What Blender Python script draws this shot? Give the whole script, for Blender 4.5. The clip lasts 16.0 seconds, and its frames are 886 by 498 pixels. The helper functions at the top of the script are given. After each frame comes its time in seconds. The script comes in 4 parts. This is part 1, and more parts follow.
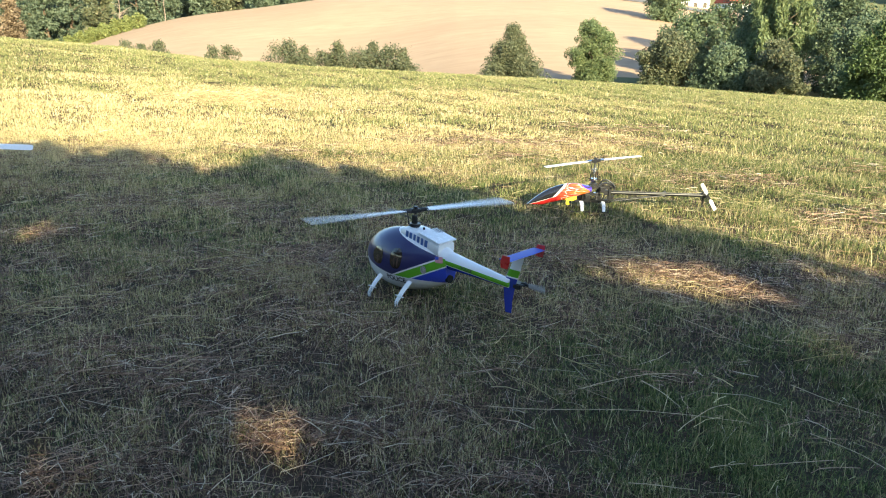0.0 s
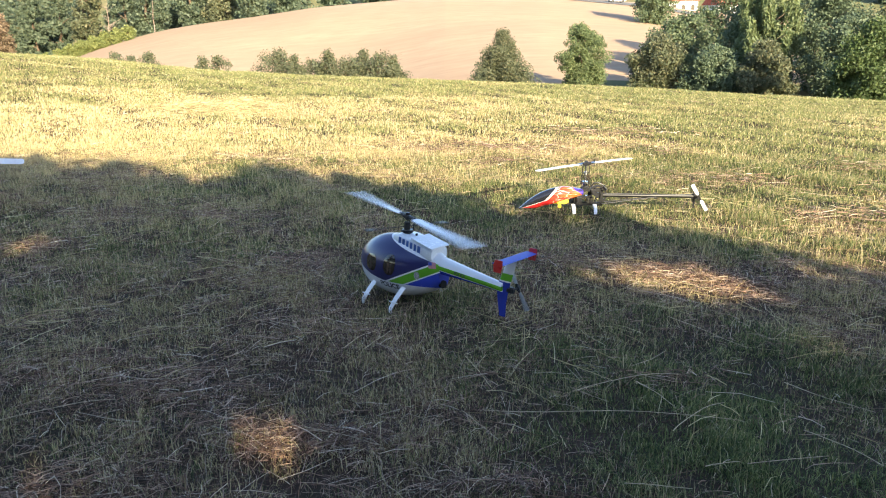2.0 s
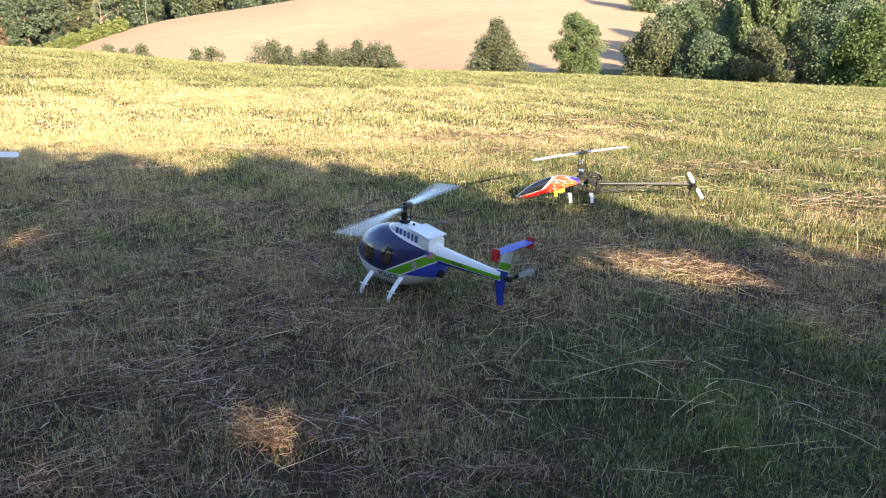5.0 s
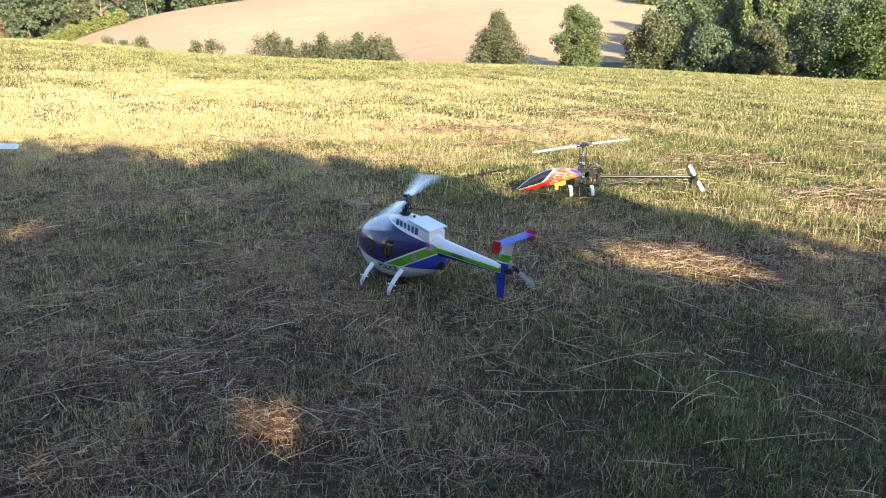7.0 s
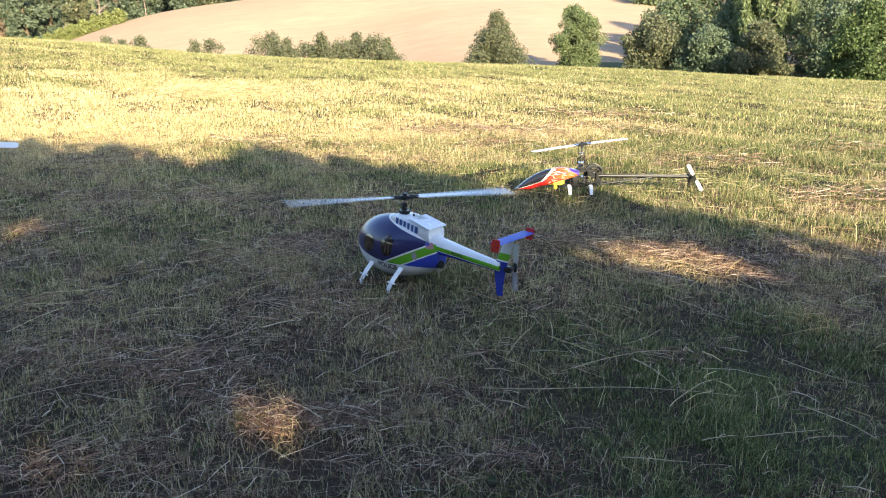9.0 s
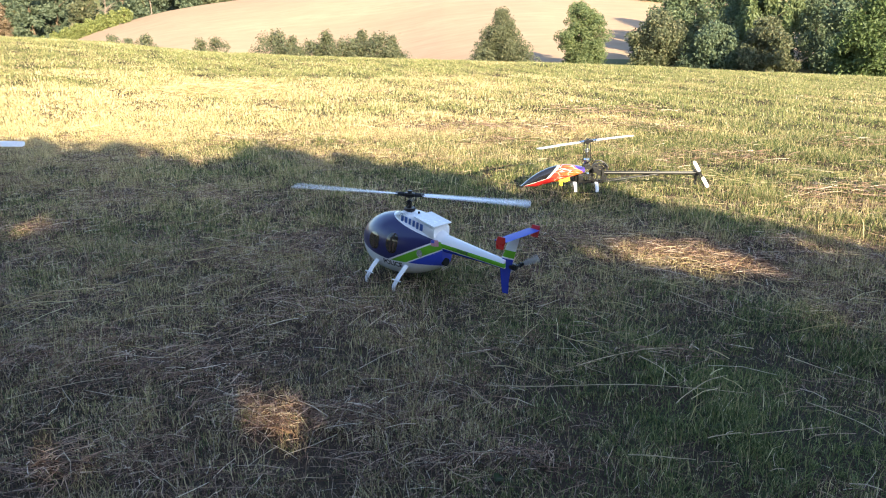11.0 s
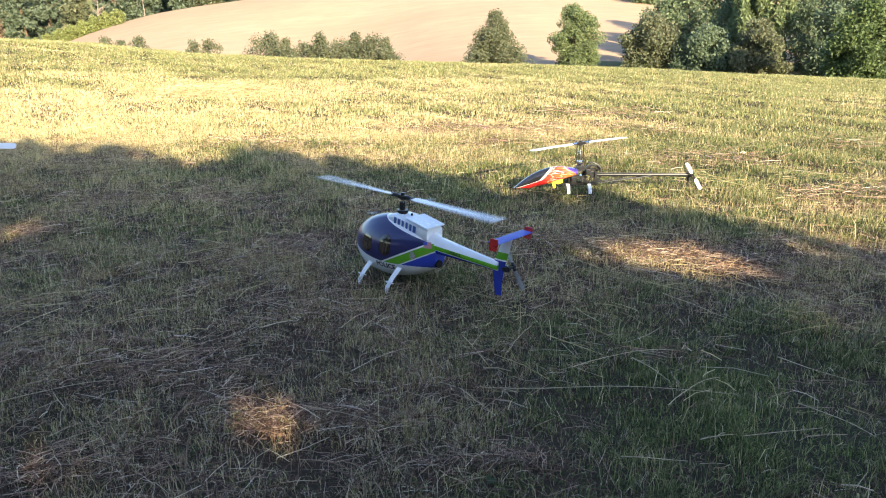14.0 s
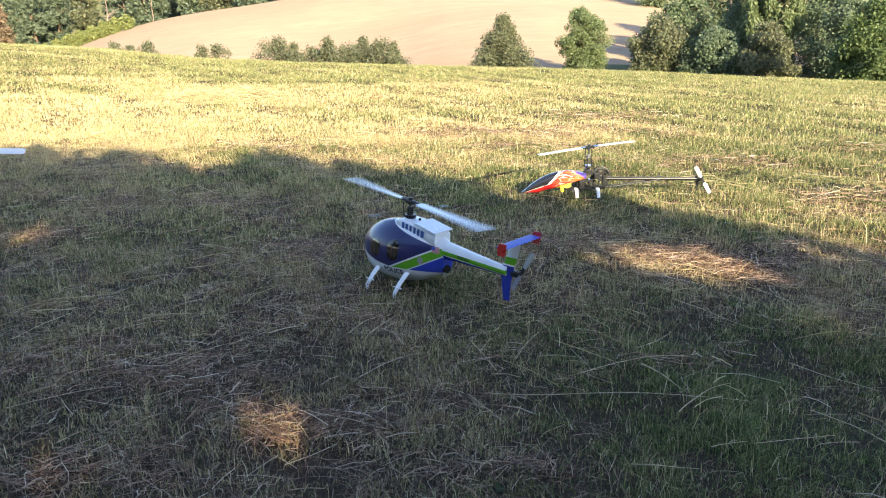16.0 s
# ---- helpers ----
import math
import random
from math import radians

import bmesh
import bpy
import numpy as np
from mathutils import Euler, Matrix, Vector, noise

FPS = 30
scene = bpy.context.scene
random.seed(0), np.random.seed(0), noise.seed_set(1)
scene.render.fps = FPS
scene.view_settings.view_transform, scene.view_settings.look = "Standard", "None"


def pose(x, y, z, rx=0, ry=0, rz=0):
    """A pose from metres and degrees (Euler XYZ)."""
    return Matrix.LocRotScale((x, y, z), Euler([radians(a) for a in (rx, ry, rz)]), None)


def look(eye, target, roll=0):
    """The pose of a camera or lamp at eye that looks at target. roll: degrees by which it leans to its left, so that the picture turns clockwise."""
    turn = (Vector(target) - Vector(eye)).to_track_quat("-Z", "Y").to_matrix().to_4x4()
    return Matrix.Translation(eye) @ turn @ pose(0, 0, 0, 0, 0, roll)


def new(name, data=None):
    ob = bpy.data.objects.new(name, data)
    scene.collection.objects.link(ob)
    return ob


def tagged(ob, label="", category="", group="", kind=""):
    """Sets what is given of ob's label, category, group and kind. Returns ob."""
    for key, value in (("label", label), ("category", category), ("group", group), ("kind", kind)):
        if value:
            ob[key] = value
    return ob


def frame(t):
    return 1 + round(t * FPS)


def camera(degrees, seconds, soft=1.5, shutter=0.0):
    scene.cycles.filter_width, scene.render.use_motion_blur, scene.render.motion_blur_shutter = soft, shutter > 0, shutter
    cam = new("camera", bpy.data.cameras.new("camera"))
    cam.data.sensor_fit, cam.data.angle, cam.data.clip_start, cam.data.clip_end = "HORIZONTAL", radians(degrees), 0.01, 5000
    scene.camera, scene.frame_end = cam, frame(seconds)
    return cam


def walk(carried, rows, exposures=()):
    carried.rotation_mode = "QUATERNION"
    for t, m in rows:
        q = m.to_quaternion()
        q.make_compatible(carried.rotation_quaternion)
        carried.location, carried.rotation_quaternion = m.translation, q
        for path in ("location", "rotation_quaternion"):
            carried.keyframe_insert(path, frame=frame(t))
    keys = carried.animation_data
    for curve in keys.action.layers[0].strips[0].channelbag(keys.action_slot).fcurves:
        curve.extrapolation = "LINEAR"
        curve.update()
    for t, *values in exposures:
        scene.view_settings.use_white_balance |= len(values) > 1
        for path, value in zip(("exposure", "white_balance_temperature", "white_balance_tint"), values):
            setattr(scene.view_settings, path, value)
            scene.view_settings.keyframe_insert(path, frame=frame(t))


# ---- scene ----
# ------------------------------------------------------------------ camera
cam = camera(60.0, 16.0, soft=1.1, shutter=0.16)
# seconds, x, y, z, yaw, pitch, roll
PATH = [
    (0.0, -0.001, 0.019, 1.517, 0.900, -16.712, -1.503),
    (0.5, 0.008, 0.015, 1.518, 0.478, -16.474, -1.490),
    (1.0, 0.006, 0.008, 1.519, 0.088, -16.005, -1.011),
    (1.5, -0.009, 0.007, 1.521, 0.274, -16.380, -0.721),
    (2.0, 0.006, 0.005, 1.518, 0.150, -16.251, -0.508),
    (2.5, 0.007, 0.004, 1.519, 0.119, -16.120, 0.103),
    (3.0, -0.005, -0.003, 1.524, -0.227, -15.767, -0.155),
    (3.5, -0.000, -0.012, 1.520, -0.639, -15.712, -0.316),
    (4.0, -0.002, -0.007, 1.517, -0.237, -16.222, -0.158),
    (6.5, -0.002, 0.001, 1.509, -0.334, -17.250, -0.135),
    (7.0, -0.002, 0.002, 1.507, -0.220, -17.462, -0.208),
    (7.5, -0.002, -0.000, 1.504, -0.269, -17.595, -0.185),
    (8.0, 0.001, -0.008, 1.507, -0.403, -17.207, -0.182),
    (8.5, -0.001, -0.013, 1.508, -0.688, -17.273, -0.242),
    (9.0, -0.007, -0.014, 1.504, -0.311, -17.465, -0.289),
    (11.5, -0.004, -0.009, 1.500, 0.074, -17.635, -0.036),
    (12.0, -0.004, -0.011, 1.499, -0.020, -17.607, -0.208),
    (12.5, -0.008, -0.014, 1.502, -0.001, -17.322, -0.272),
    (13.0, -0.013, -0.015, 1.503, 0.211, -17.031, -0.266),
    (13.5, -0.004, -0.014, 1.504, 0.045, -17.157, -0.212),
    (14.0, 0.001, -0.007, 1.501, -0.397, -17.497, -0.099),
    (14.5, 0.000, 0.000, 1.500, 0.000, -17.500, 0.000),
    (15.0, -0.002, 0.007, 1.502, -0.012, -17.552, 0.003),
    (15.5, 0.002, 0.007, 1.501, -0.037, -17.161, 0.073),
    (16.0, -0.001, 0.010, 1.503, 0.128, -17.226, 0.130),
]
walk(cam, [(t, pose(x, y, z, 90 + pitch, roll, yaw)) for t, x, y, z, yaw, pitch, roll in PATH],
     exposures=[(0.0, 1.88, 6000, 3), (1.5, 1.89, 6000, 10), (2.5, 1.89, 6000, 12), (4.0, 1.90, 6000, 12), (6.5, 1.92, 6000, 12), (9.0, 1.96, 6000, 12), (11.5, 1.98, 6000, 12), (16.0, 1.98, 6000, 12)])

# ------------------------------------------------------------------ light
SUN_TO = Vector((-0.42, 0.91, 0.0)).normalized()      # where the shadows point
SUN_EL = 20.0
TAN_EL = math.tan(radians(SUN_EL))
world = bpy.data.worlds.new("world")
scene.world = world
world.use_nodes = True
wn = world.node_tree
sky = wn.nodes.new("ShaderNodeTexSky")
sky.sky_type = "NISHITA"
sky.sun_disc = False
sky.ozone_density = 1.6
sky.sun_elevation = radians(SUN_EL)
sky.sun_rotation = math.atan2(-SUN_TO.x, -SUN_TO.y)
wn.nodes["Background"].inputs["Strength"].default_value = 0.113
wn.links.new(sky.outputs[0], wn.nodes["Background"].inputs[0])
sun_data = bpy.data.lights.new("sun", "SUN")
sun_data.energy = 5.0
sun_data.angle = radians(0.45)
sun_data.color = (1.0, 0.83, 0.52)
sun = new("sun", sun_data)
sun.matrix_world = look((0, 0, 40), Vector((0, 0, 40)) + SUN_TO * math.cos(radians(SUN_EL)) - Vector((0, 0, math.sin(radians(SUN_EL)))))

# ------------------------------------------------------------------ materials


def material(name, rough=0.6, metal=0.0, spec=0.5, coat=0.0):
    m = bpy.data.materials.new(name)
    m.use_nodes = True
    b = m.node_tree.nodes["Principled BSDF"]
    b.inputs["Roughness"].default_value = rough
    b.inputs["Metallic"].default_value = metal
    b.inputs["Specular IOR Level"].default_value = spec
    b.inputs["Coat Weight"].default_value = coat
    b.inputs["Coat Roughness"].default_value = 0.05
    return m, m.node_tree, b


def node(tree, kind, **sets):
    n = tree.nodes.new(kind)
    for k, v in sets.items():
        n.inputs[k].default_value = v
    return n


def ramp(tree, source, stops, interpolation="LINEAR"):
    r = tree.nodes.new("ShaderNodeValToRGB")
    r.color_ramp.interpolation = interpolation
    el = r.color_ramp.elements
    while len(el) < len(stops):
        el.new(0.5)
    for e, (p, c) in zip(el, stops):
        e.position, e.color = p, (*c, 1)
    tree.links.new(source, r.inputs[0])
    return r.outputs[0]


def mixed(tree, factor, a, b, blend="MIX"):
    m = tree.nodes.new("ShaderNodeMix")
    m.data_type, m.blend_type = "RGBA", blend
    if hasattr(factor, "is_linked"):
        tree.links.new(factor, m.inputs[0])
    else:
        m.inputs[0].default_value = factor
    for i, c in ((6, a), (7, b)):
        if hasattr(c, "is_linked"):
            tree.links.new(c, m.inputs[i])
        else:
            m.inputs[i].default_value = (*c, 1)
    return m.outputs[2]


def maths(tree, op, a, b=None, c=None):
    m = tree.nodes.new("ShaderNodeMath")
    m.operation = op
    for i, v in enumerate((a, b, c)):
        if v is None:
            continue
        if hasattr(v, "is_linked"):
            tree.links.new(v, m.inputs[i])
        else:
            m.inputs[i].default_value = v
    return m.outputs[0]


def place(tree, kind="Object"):
    return tree.nodes.new("ShaderNodeTexCoord").outputs[kind]


def noise_of(tree, where, scale, detail=4.0, rough=0.55):
    n = node(tree, "ShaderNodeTexNoise", Scale=scale, Detail=detail, Roughness=rough)
    tree.links.new(where, n.inputs["Vector"])
    return n.outputs["Fac"]


def bumped(tree, bsdf, height, strength=0.3, distance=0.01):
    b = node(tree, "ShaderNodeBump", Strength=strength, Distance=distance)
    tree.links.new(height, b.inputs["Height"])
    tree.links.new(b.outputs[0], bsdf.inputs["Normal"])


def paint(name, colour, rough=0.3, metal=0.0, coat=0.0, grain=0.12, scale=60.0):
    """A plain painted or moulded surface with faint unevenness in tone and gloss."""
    m, t, b = material(name, rough, metal, coat=coat)
    n = noise_of(t, place(t), scale)
    dark = tuple(c * (1 - grain) for c in colour)
    light = tuple(min(1, c * (1 + grain)) for c in colour)
    t.links.new(ramp(t, n, [(0.3, dark), (0.7, light)]), b.inputs["Base Color"])
    t.links.new(maths(t, "MULTIPLY_ADD", n, 0.2, rough - 0.1), b.inputs["Roughness"])
    return m


def blade_material(name, stops, through_light=0.35, rough=0.55):
    """Leaves, grass or straw: each island takes its own tone, and light passes through."""
    m, t, b = material(name, rough, spec=0.3)
    geo = t.nodes.new("ShaderNodeNewGeometry")
    col = ramp(t, geo.outputs["Random Per Island"], stops)
    n = noise_of(t, geo.outputs["Position"], 1.1, 3.0)
    col = mixed(t, 0.35, col, ramp(t, n, [(0.3, (0.55, 0.55, 0.55)), (0.7, (1.0, 1.0, 1.0))]), "MULTIPLY")
    t.links.new(col, b.inputs["Base Color"])
    tr = t.nodes.new("ShaderNodeBsdfTranslucent")
    t.links.new(col, tr.inputs[0])
    mix = node(t, "ShaderNodeMixShader", Fac=through_light)
    t.links.new(b.outputs[0], mix.inputs[1])
    t.links.new(tr.outputs[0], mix.inputs[2])
    t.links.new(mix.outputs[0], t.nodes["Material Output"].inputs[0])
    return m


def ground_material(name, a, b_col, c, patch=0.35, fine=9.0, stretch=(1, 1, 1)):
    m, t, b = material(name, 0.95, spec=0.1)
    mp = node(t, "ShaderNodeMapping", Scale=stretch)
    t.links.new(place(t), mp.inputs[0])
    where = mp.outputs[0]
    big = noise_of(t, where, patch, 5.0)
    small = noise_of(t, where, fine, 6.0, 0.7)
    col = mixed(t, ramp(t, big, [(0.38, (0, 0, 0)), (0.62, (1, 1, 1))]), a, b_col)
    col = mixed(t, ramp(t, small, [(0.35, (0, 0, 0)), (0.75, (1, 1, 1))]), col, c)
    t.links.new(col, b.inputs["Base Color"])
    bumped(t, b, small, 0.6, 0.03)
    return m


M_MEADOW = ground_material("mown_meadow", (0.048, 0.031, 0.023), (0.028, 0.031, 0.018), (0.085, 0.057, 0.038), 0.9, 34.0)
M_VALLEY = ground_material("valley_grass", (0.13, 0.135, 0.06), (0.24, 0.19, 0.10), (0.10, 0.115, 0.05), 0.05, 0.8)
M_HILL = ground_material("harvested_hill", (0.385, 0.270, 0.176), (0.43, 0.315, 0.203), (0.335, 0.226, 0.146), 0.02, 0.35, (0.5, 1.6, 1))
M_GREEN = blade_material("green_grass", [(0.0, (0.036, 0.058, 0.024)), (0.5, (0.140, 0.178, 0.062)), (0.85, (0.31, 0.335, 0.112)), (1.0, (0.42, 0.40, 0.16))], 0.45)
# paler grass with a narrower tone range than green_grass, for the far belt
M_GRASS_PALE = blade_material("pale_far_grass", [(0.0, (0.125, 0.155, 0.052)), (0.5, (0.235, 0.255, 0.088)), (1.0, (0.42, 0.395, 0.155))], 0.45)
M_STRAW = blade_material("dry_stubble", [(0.0, (0.24, 0.18, 0.085)), (0.4, (0.59, 0.470, 0.225)), (0.8, (0.77, 0.64, 0.33)), (1.0, (0.89, 0.78, 0.48))], 0.4)
M_HAY = blade_material("loose_hay", [(0.0, (0.055, 0.034, 0.025)), (0.42, (0.19, 0.112, 0.078)), (0.72, (0.44, 0.275, 0.185)), (0.92, (0.66, 0.49, 0.35)), (1.0, (0.88, 0.76, 0.58))], 0.2)
M_STALK = paint("dry_stalk", (0.56, 0.44, 0.28), 0.6, grain=0.3, scale=40.0)
M_LEAF = blade_material("tree_leaves", [(0.0, (0.095, 0.128, 0.07)), (0.6, (0.14, 0.182, 0.097)), (1.0, (0.20, 0.235, 0.125))], 0.4)
M_LEAF_DRY = blade_material("dry_tree_leaves", [(0.0, (0.095, 0.11, 0.062)), (0.6, (0.15, 0.165, 0.09)), (1.0, (0.22, 0.205, 0.115))], 0.4)
M_LEAF_FRESH = blade_material("fresh_leaves", [(0.0, (0.06, 0.09, 0.03)), (0.6, (0.095, 0.135, 0.045)), (1.0, (0.15, 0.19, 0.07))], 0.35)
M_LEAF_RUST = blade_material("rusty_leaves", [(0.0, (0.17, 0.12, 0.075)), (0.6, (0.27, 0.20, 0.13)), (1.0, (0.36, 0.28, 0.18))], 0.4)
# aerial haze over the distant woods is put into this paler leaf colour
M_LEAF_HAZY = blade_material("hazy_wood_leaves", [(0.0, (0.10, 0.135, 0.088)), (0.6, (0.15, 0.19, 0.122)), (1.0, (0.21, 0.245, 0.155))], 0.5)
M_LEAF_DARK = blade_material("shaded_leaves", [(0.0, (0.08, 0.11, 0.065)), (0.6, (0.115, 0.155, 0.09)), (1.0, (0.165, 0.20, 0.115))], 0.3)
M_WILLOW = blade_material("willow_leaves", [(0.0, (0.11, 0.150, 0.065)), (0.6, (0.17, 0.21, 0.09)), (1.0, (0.25, 0.28, 0.13))], 0.4)
M_BROOM = blade_material("yellow_green_leaves", [(0.0, (0.15, 0.18, 0.06)), (0.6, (0.24, 0.27, 0.09)), (1.0, (0.34, 0.35, 0.13))], 0.4)
M_BARK = ground_material("bark", (0.10, 0.075, 0.05), (0.16, 0.12, 0.085), (0.07, 0.05, 0.035), 2.0, 14.0)
M_BARK_PALE = ground_material("pale_dead_wood", (0.22, 0.175, 0.14), (0.28, 0.225, 0.18), (0.16, 0.125, 0.10), 2.0, 14.0)

M_WHITE = paint("white_gloss_paint", (0.80, 0.81, 0.82), 0.25, coat=0.5, grain=0.05)
M_BLADE = paint("white_blade_gelcoat", (0.82, 0.83, 0.84), 0.35, grain=0.05)
M_BLACK = paint("black_anodised_metal", (0.025, 0.025, 0.028), 0.35, 0.4)
M_CARBON = paint("carbon_fibre", (0.008, 0.008, 0.009), 0.4, scale=300.0)
M_STEEL = paint("bare_steel", (0.55, 0.55, 0.57), 0.25, 1.0)
M_RED = paint("red_gloss_paint", (0.55, 0.025, 0.02), 0.3, coat=0.5)
M_FLAG = paint("faded_flag_decal", (0.50, 0.24, 0.27), 0.4)
M_TAIL_BLADE = paint("grey_tail_blade", (0.5, 0.51, 0.52), 0.4)
M_STAB = paint("blue_satin_paint", (0.05, 0.08, 0.40), 0.5)
M_YELLOW = paint("yellow_wrap", (0.75, 0.62, 0.03), 0.45)
M_LETTER_BLACK = paint("black_lettering", (0.02, 0.02, 0.025), 0.4)
M_LETTER_BLUE = paint("blue_lettering", (0.05, 0.12, 0.35), 0.4)
M_GREY_DECAL = paint("grey_decal", (0.34, 0.34, 0.34), 0.4, grain=0.6, scale=160.0)
M_WINDOW = paint("tinted_window", (0.03, 0.021, 0.018), 0.08, coat=1.0, grain=0.4, scale=12.0)
M_SEAT = paint("brown_seat", (0.075, 0.040, 0.024), 0.7)
M_DARK = paint("hollow_shade_black", (0.008, 0.008, 0.008), 0.9)
M_ROOF = paint("red_roof_tiles", (0.42, 0.10, 0.06), 0.8, grain=0.3, scale=2.0)
M_PLASTER = paint("white_plaster", (0.74, 0.72, 0.68), 0.9, grain=0.06, scale=1.0)
M_ASPHALT = ground_material("asphalt", (0.16, 0.155, 0.15), (0.20, 0.19, 0.18), (0.13, 0.13, 0.13), 0.3, 5.0)
M_CARPAINT = paint("silver_car_paint", (0.5, 0.5, 0.52), 0.3, 0.5, coat=0.6)


def livery():
    """Body paint of the blue machine: navy front, green band between white lines, blue flank, white belly and back."""
    m, t, b = material("police_style_livery", 0.30, coat=0.35)
    sep = t.nodes.new("ShaderNodeSeparateXYZ")
    t.links.new(place(t), sep.inputs[0])
    x, z = sep.outputs[0], sep.outputs[2]
    v = maths(t, "ADD", maths(t, "MULTIPLY_ADD", x, 0.497, z), -0.161)
    band = ramp(t, maths(t, "MULTIPLY_ADD", v, 2.0, 0.5),
                [(0.0, (0.04, 0.075, 0.52)), (0.364, (0.80, 0.81, 0.82)), (0.382, (0.14, 0.42, 0.02)), (0.478, (0.80, 0.81, 0.82)), (0.5, (0.024, 0.025, 0.105))], "CONSTANT")
    back = maths(t, "GREATER_THAN", maths(t, "ADD", z, maths(t, "MULTIPLY", x, -0.26)), 0.351)
    belly = maths(t, "LESS_THAN", maths(t, "MULTIPLY_ADD", maths(t, "POWER", maths(t, "MAXIMUM", x, 0.0), 2.0), -0.55, z), 0.140)
    white = maths(t, "MAXIMUM", back, belly)
    col = mixed(t, white, band, (0.80, 0.81, 0.82))
    n = noise_of(t, place(t), 30.0)
    col = mixed(t, 0.12, col, ramp(t, n, [(0.3, (0.6, 0.6, 0.6)), (0.7, (1, 1, 1))]), "MULTIPLY")
    t.links.new(col, b.inputs["Base Color"])
    return m


def boom_livery():
    m, t, b = material("boom_livery", 0.25, coat=0.6)
    sep = t.nodes.new("ShaderNodeSeparateXYZ")
    t.links.new(place(t), sep.inputs[0])
    x, z = sep.outputs[0], sep.outputs[2]
    v = maths(t, "ADD", maths(t, "MULTIPLY_ADD", x, -0.07, z), -0.262)
    col = ramp(t, maths(t, "MULTIPLY_ADD", v, 8.0, 0.5),
               [(0.0, (0.03, 0.055, 0.42)), (0.53, (0.80, 0.81, 0.82)), (0.56, (0.14, 0.42, 0.02)), (0.75, (0.80, 0.81, 0.82))], "CONSTANT")
    t.links.new(col, b.inputs["Base Color"])
    return m


def fin_livery():
    m, t, b = material("fin_livery", 0.25, coat=0.6)
    sep = t.nodes.new("ShaderNodeSeparateXYZ")
    t.links.new(place(t), sep.inputs[0])
    col = ramp(t, sep.outputs[2], [(0.0, (0.03, 0.05, 0.36)), (0.268, (0.80, 0.81, 0.82)), (0.275, (0.14, 0.42, 0.02)), (0.315, (0.80, 0.81, 0.82))], "CONSTANT")
    t.links.new(col, b.inputs["Base Color"])
    return m


def flame_livery():
    """Canopy of the flame-painted machine: black nose top, red and orange tongues, yellow and blue to the rear."""
    m, t, b = material("flame_livery", 0.2, coat=0.8)
    where = place(t)
    sep = t.nodes.new("ShaderNodeSeparateXYZ")
    t.links.new(where, sep.inputs[0])
    x, z = sep.outputs[0], sep.outputs[2]
    mp = node(t, "ShaderNodeMapping", Scale=(6.0, 3.0, 30.0), Rotation=(0, -0.35, 0))
    t.links.new(where, mp.inputs[0])
    tongue = noise_of(t, mp.outputs[0], 1.0, 2.0)
    run = maths(t, "ADD", maths(t, "MULTIPLY_ADD", x, -1.75, 0.92), maths(t, "MULTIPLY_ADD", tongue, 1.3, -0.65))
    col = ramp(t, run, [(0.0, (0.50, 0.022, 0.02)), (0.36, (0.58, 0.05, 0.025)), (0.50, (0.66, 0.50, 0.42)), (0.535, (0.60, 0.06, 0.025)), (0.66, (0.62, 0.12, 0.03)), (0.76, (0.66, 0.48, 0.38)), (0.795, (0.62, 0.11, 0.03)), (0.90, (0.66, 0.20, 0.03))], "CONSTANT")
    rear = maths(t, "GREATER_THAN", maths(t, "ADD", maths(t, "MULTIPLY_ADD", x, -1.0, z), maths(t, "MULTIPLY_ADD", tongue, 0.12, -0.06)), 0.13)
    col = mixed(t, rear, col, (0.07, 0.04, 0.35))
    line = maths(t, "MULTIPLY_ADD", x, 0.37, z)
    front = maths(t, "GREATER_THAN", maths(t, "MULTIPLY_ADD", z, 0.9, x), 0.445)
    trim = maths(t, "GREATER_THAN", line, 0.2402)
    glass = maths(t, "MULTIPLY", maths(t, "GREATER_THAN", line, 0.2430), front)
    trim = maths(t, "MULTIPLY", trim, maths(t, "GREATER_THAN", maths(t, "MULTIPLY_ADD", z, 0.9, x), 0.425))
    col = mixed(t, trim, col, (0.80, 0.74, 0.66))
    col = mixed(t, glass, col, (0.014, 0.014, 0.017))
    t.links.new(col, b.inputs["Base Color"])
    return m


M_LIVERY, M_BOOM, M_FIN, M_FLAME = livery(), boom_livery(), fin_livery(), flame_livery()

# ------------------------------------------------------------------ building helpers


def fast_mesh(name, verts, faces, mats):
    """A mesh from arrays; faces is an (n, 3) or (n, 4) array, or a list of such."""
    me = bpy.data.meshes.new(name)
    faces = faces if isinstance(faces, list) else [faces]
    verts = np.asarray(verts, dtype=np.float32)
    me.vertices.add(len(verts))
    me.vertices.foreach_set("co", verts.ravel())
    loops = np.concatenate([f.ravel() for f in faces]).astype(np.int32)
    totals = np.concatenate([np.full(len(f), f.shape[1]) for f in faces]).astype(np.int32)
    starts = np.concatenate([[0], np.cumsum(totals)[:-1]]).astype(np.int32)
    me.loops.add(len(loops))
    me.loops.foreach_set("vertex_index", loops)
    me.polygons.add(len(totals))
    me.polygons.foreach_set("loop_start", starts)
    me.polygons.foreach_set("loop_total", totals)
    for m in mats:
        me.materials.append(m)
    me.update(calc_edges=True)
    return me


def part(name, bm, mat, parent, label="", smooth=True):
    me = bpy.data.meshes.new(name)
    bm.to_mesh(me)
    bm.free()
    me.materials.append(mat)
    if smooth:
        for p in me.polygons:
            p.use_smooth = True
        me.set_sharp_from_angle(angle=radians(40))
    ob = new(name, me)
    ob.parent = parent
    if label:
        tagged(ob, label)
    return ob


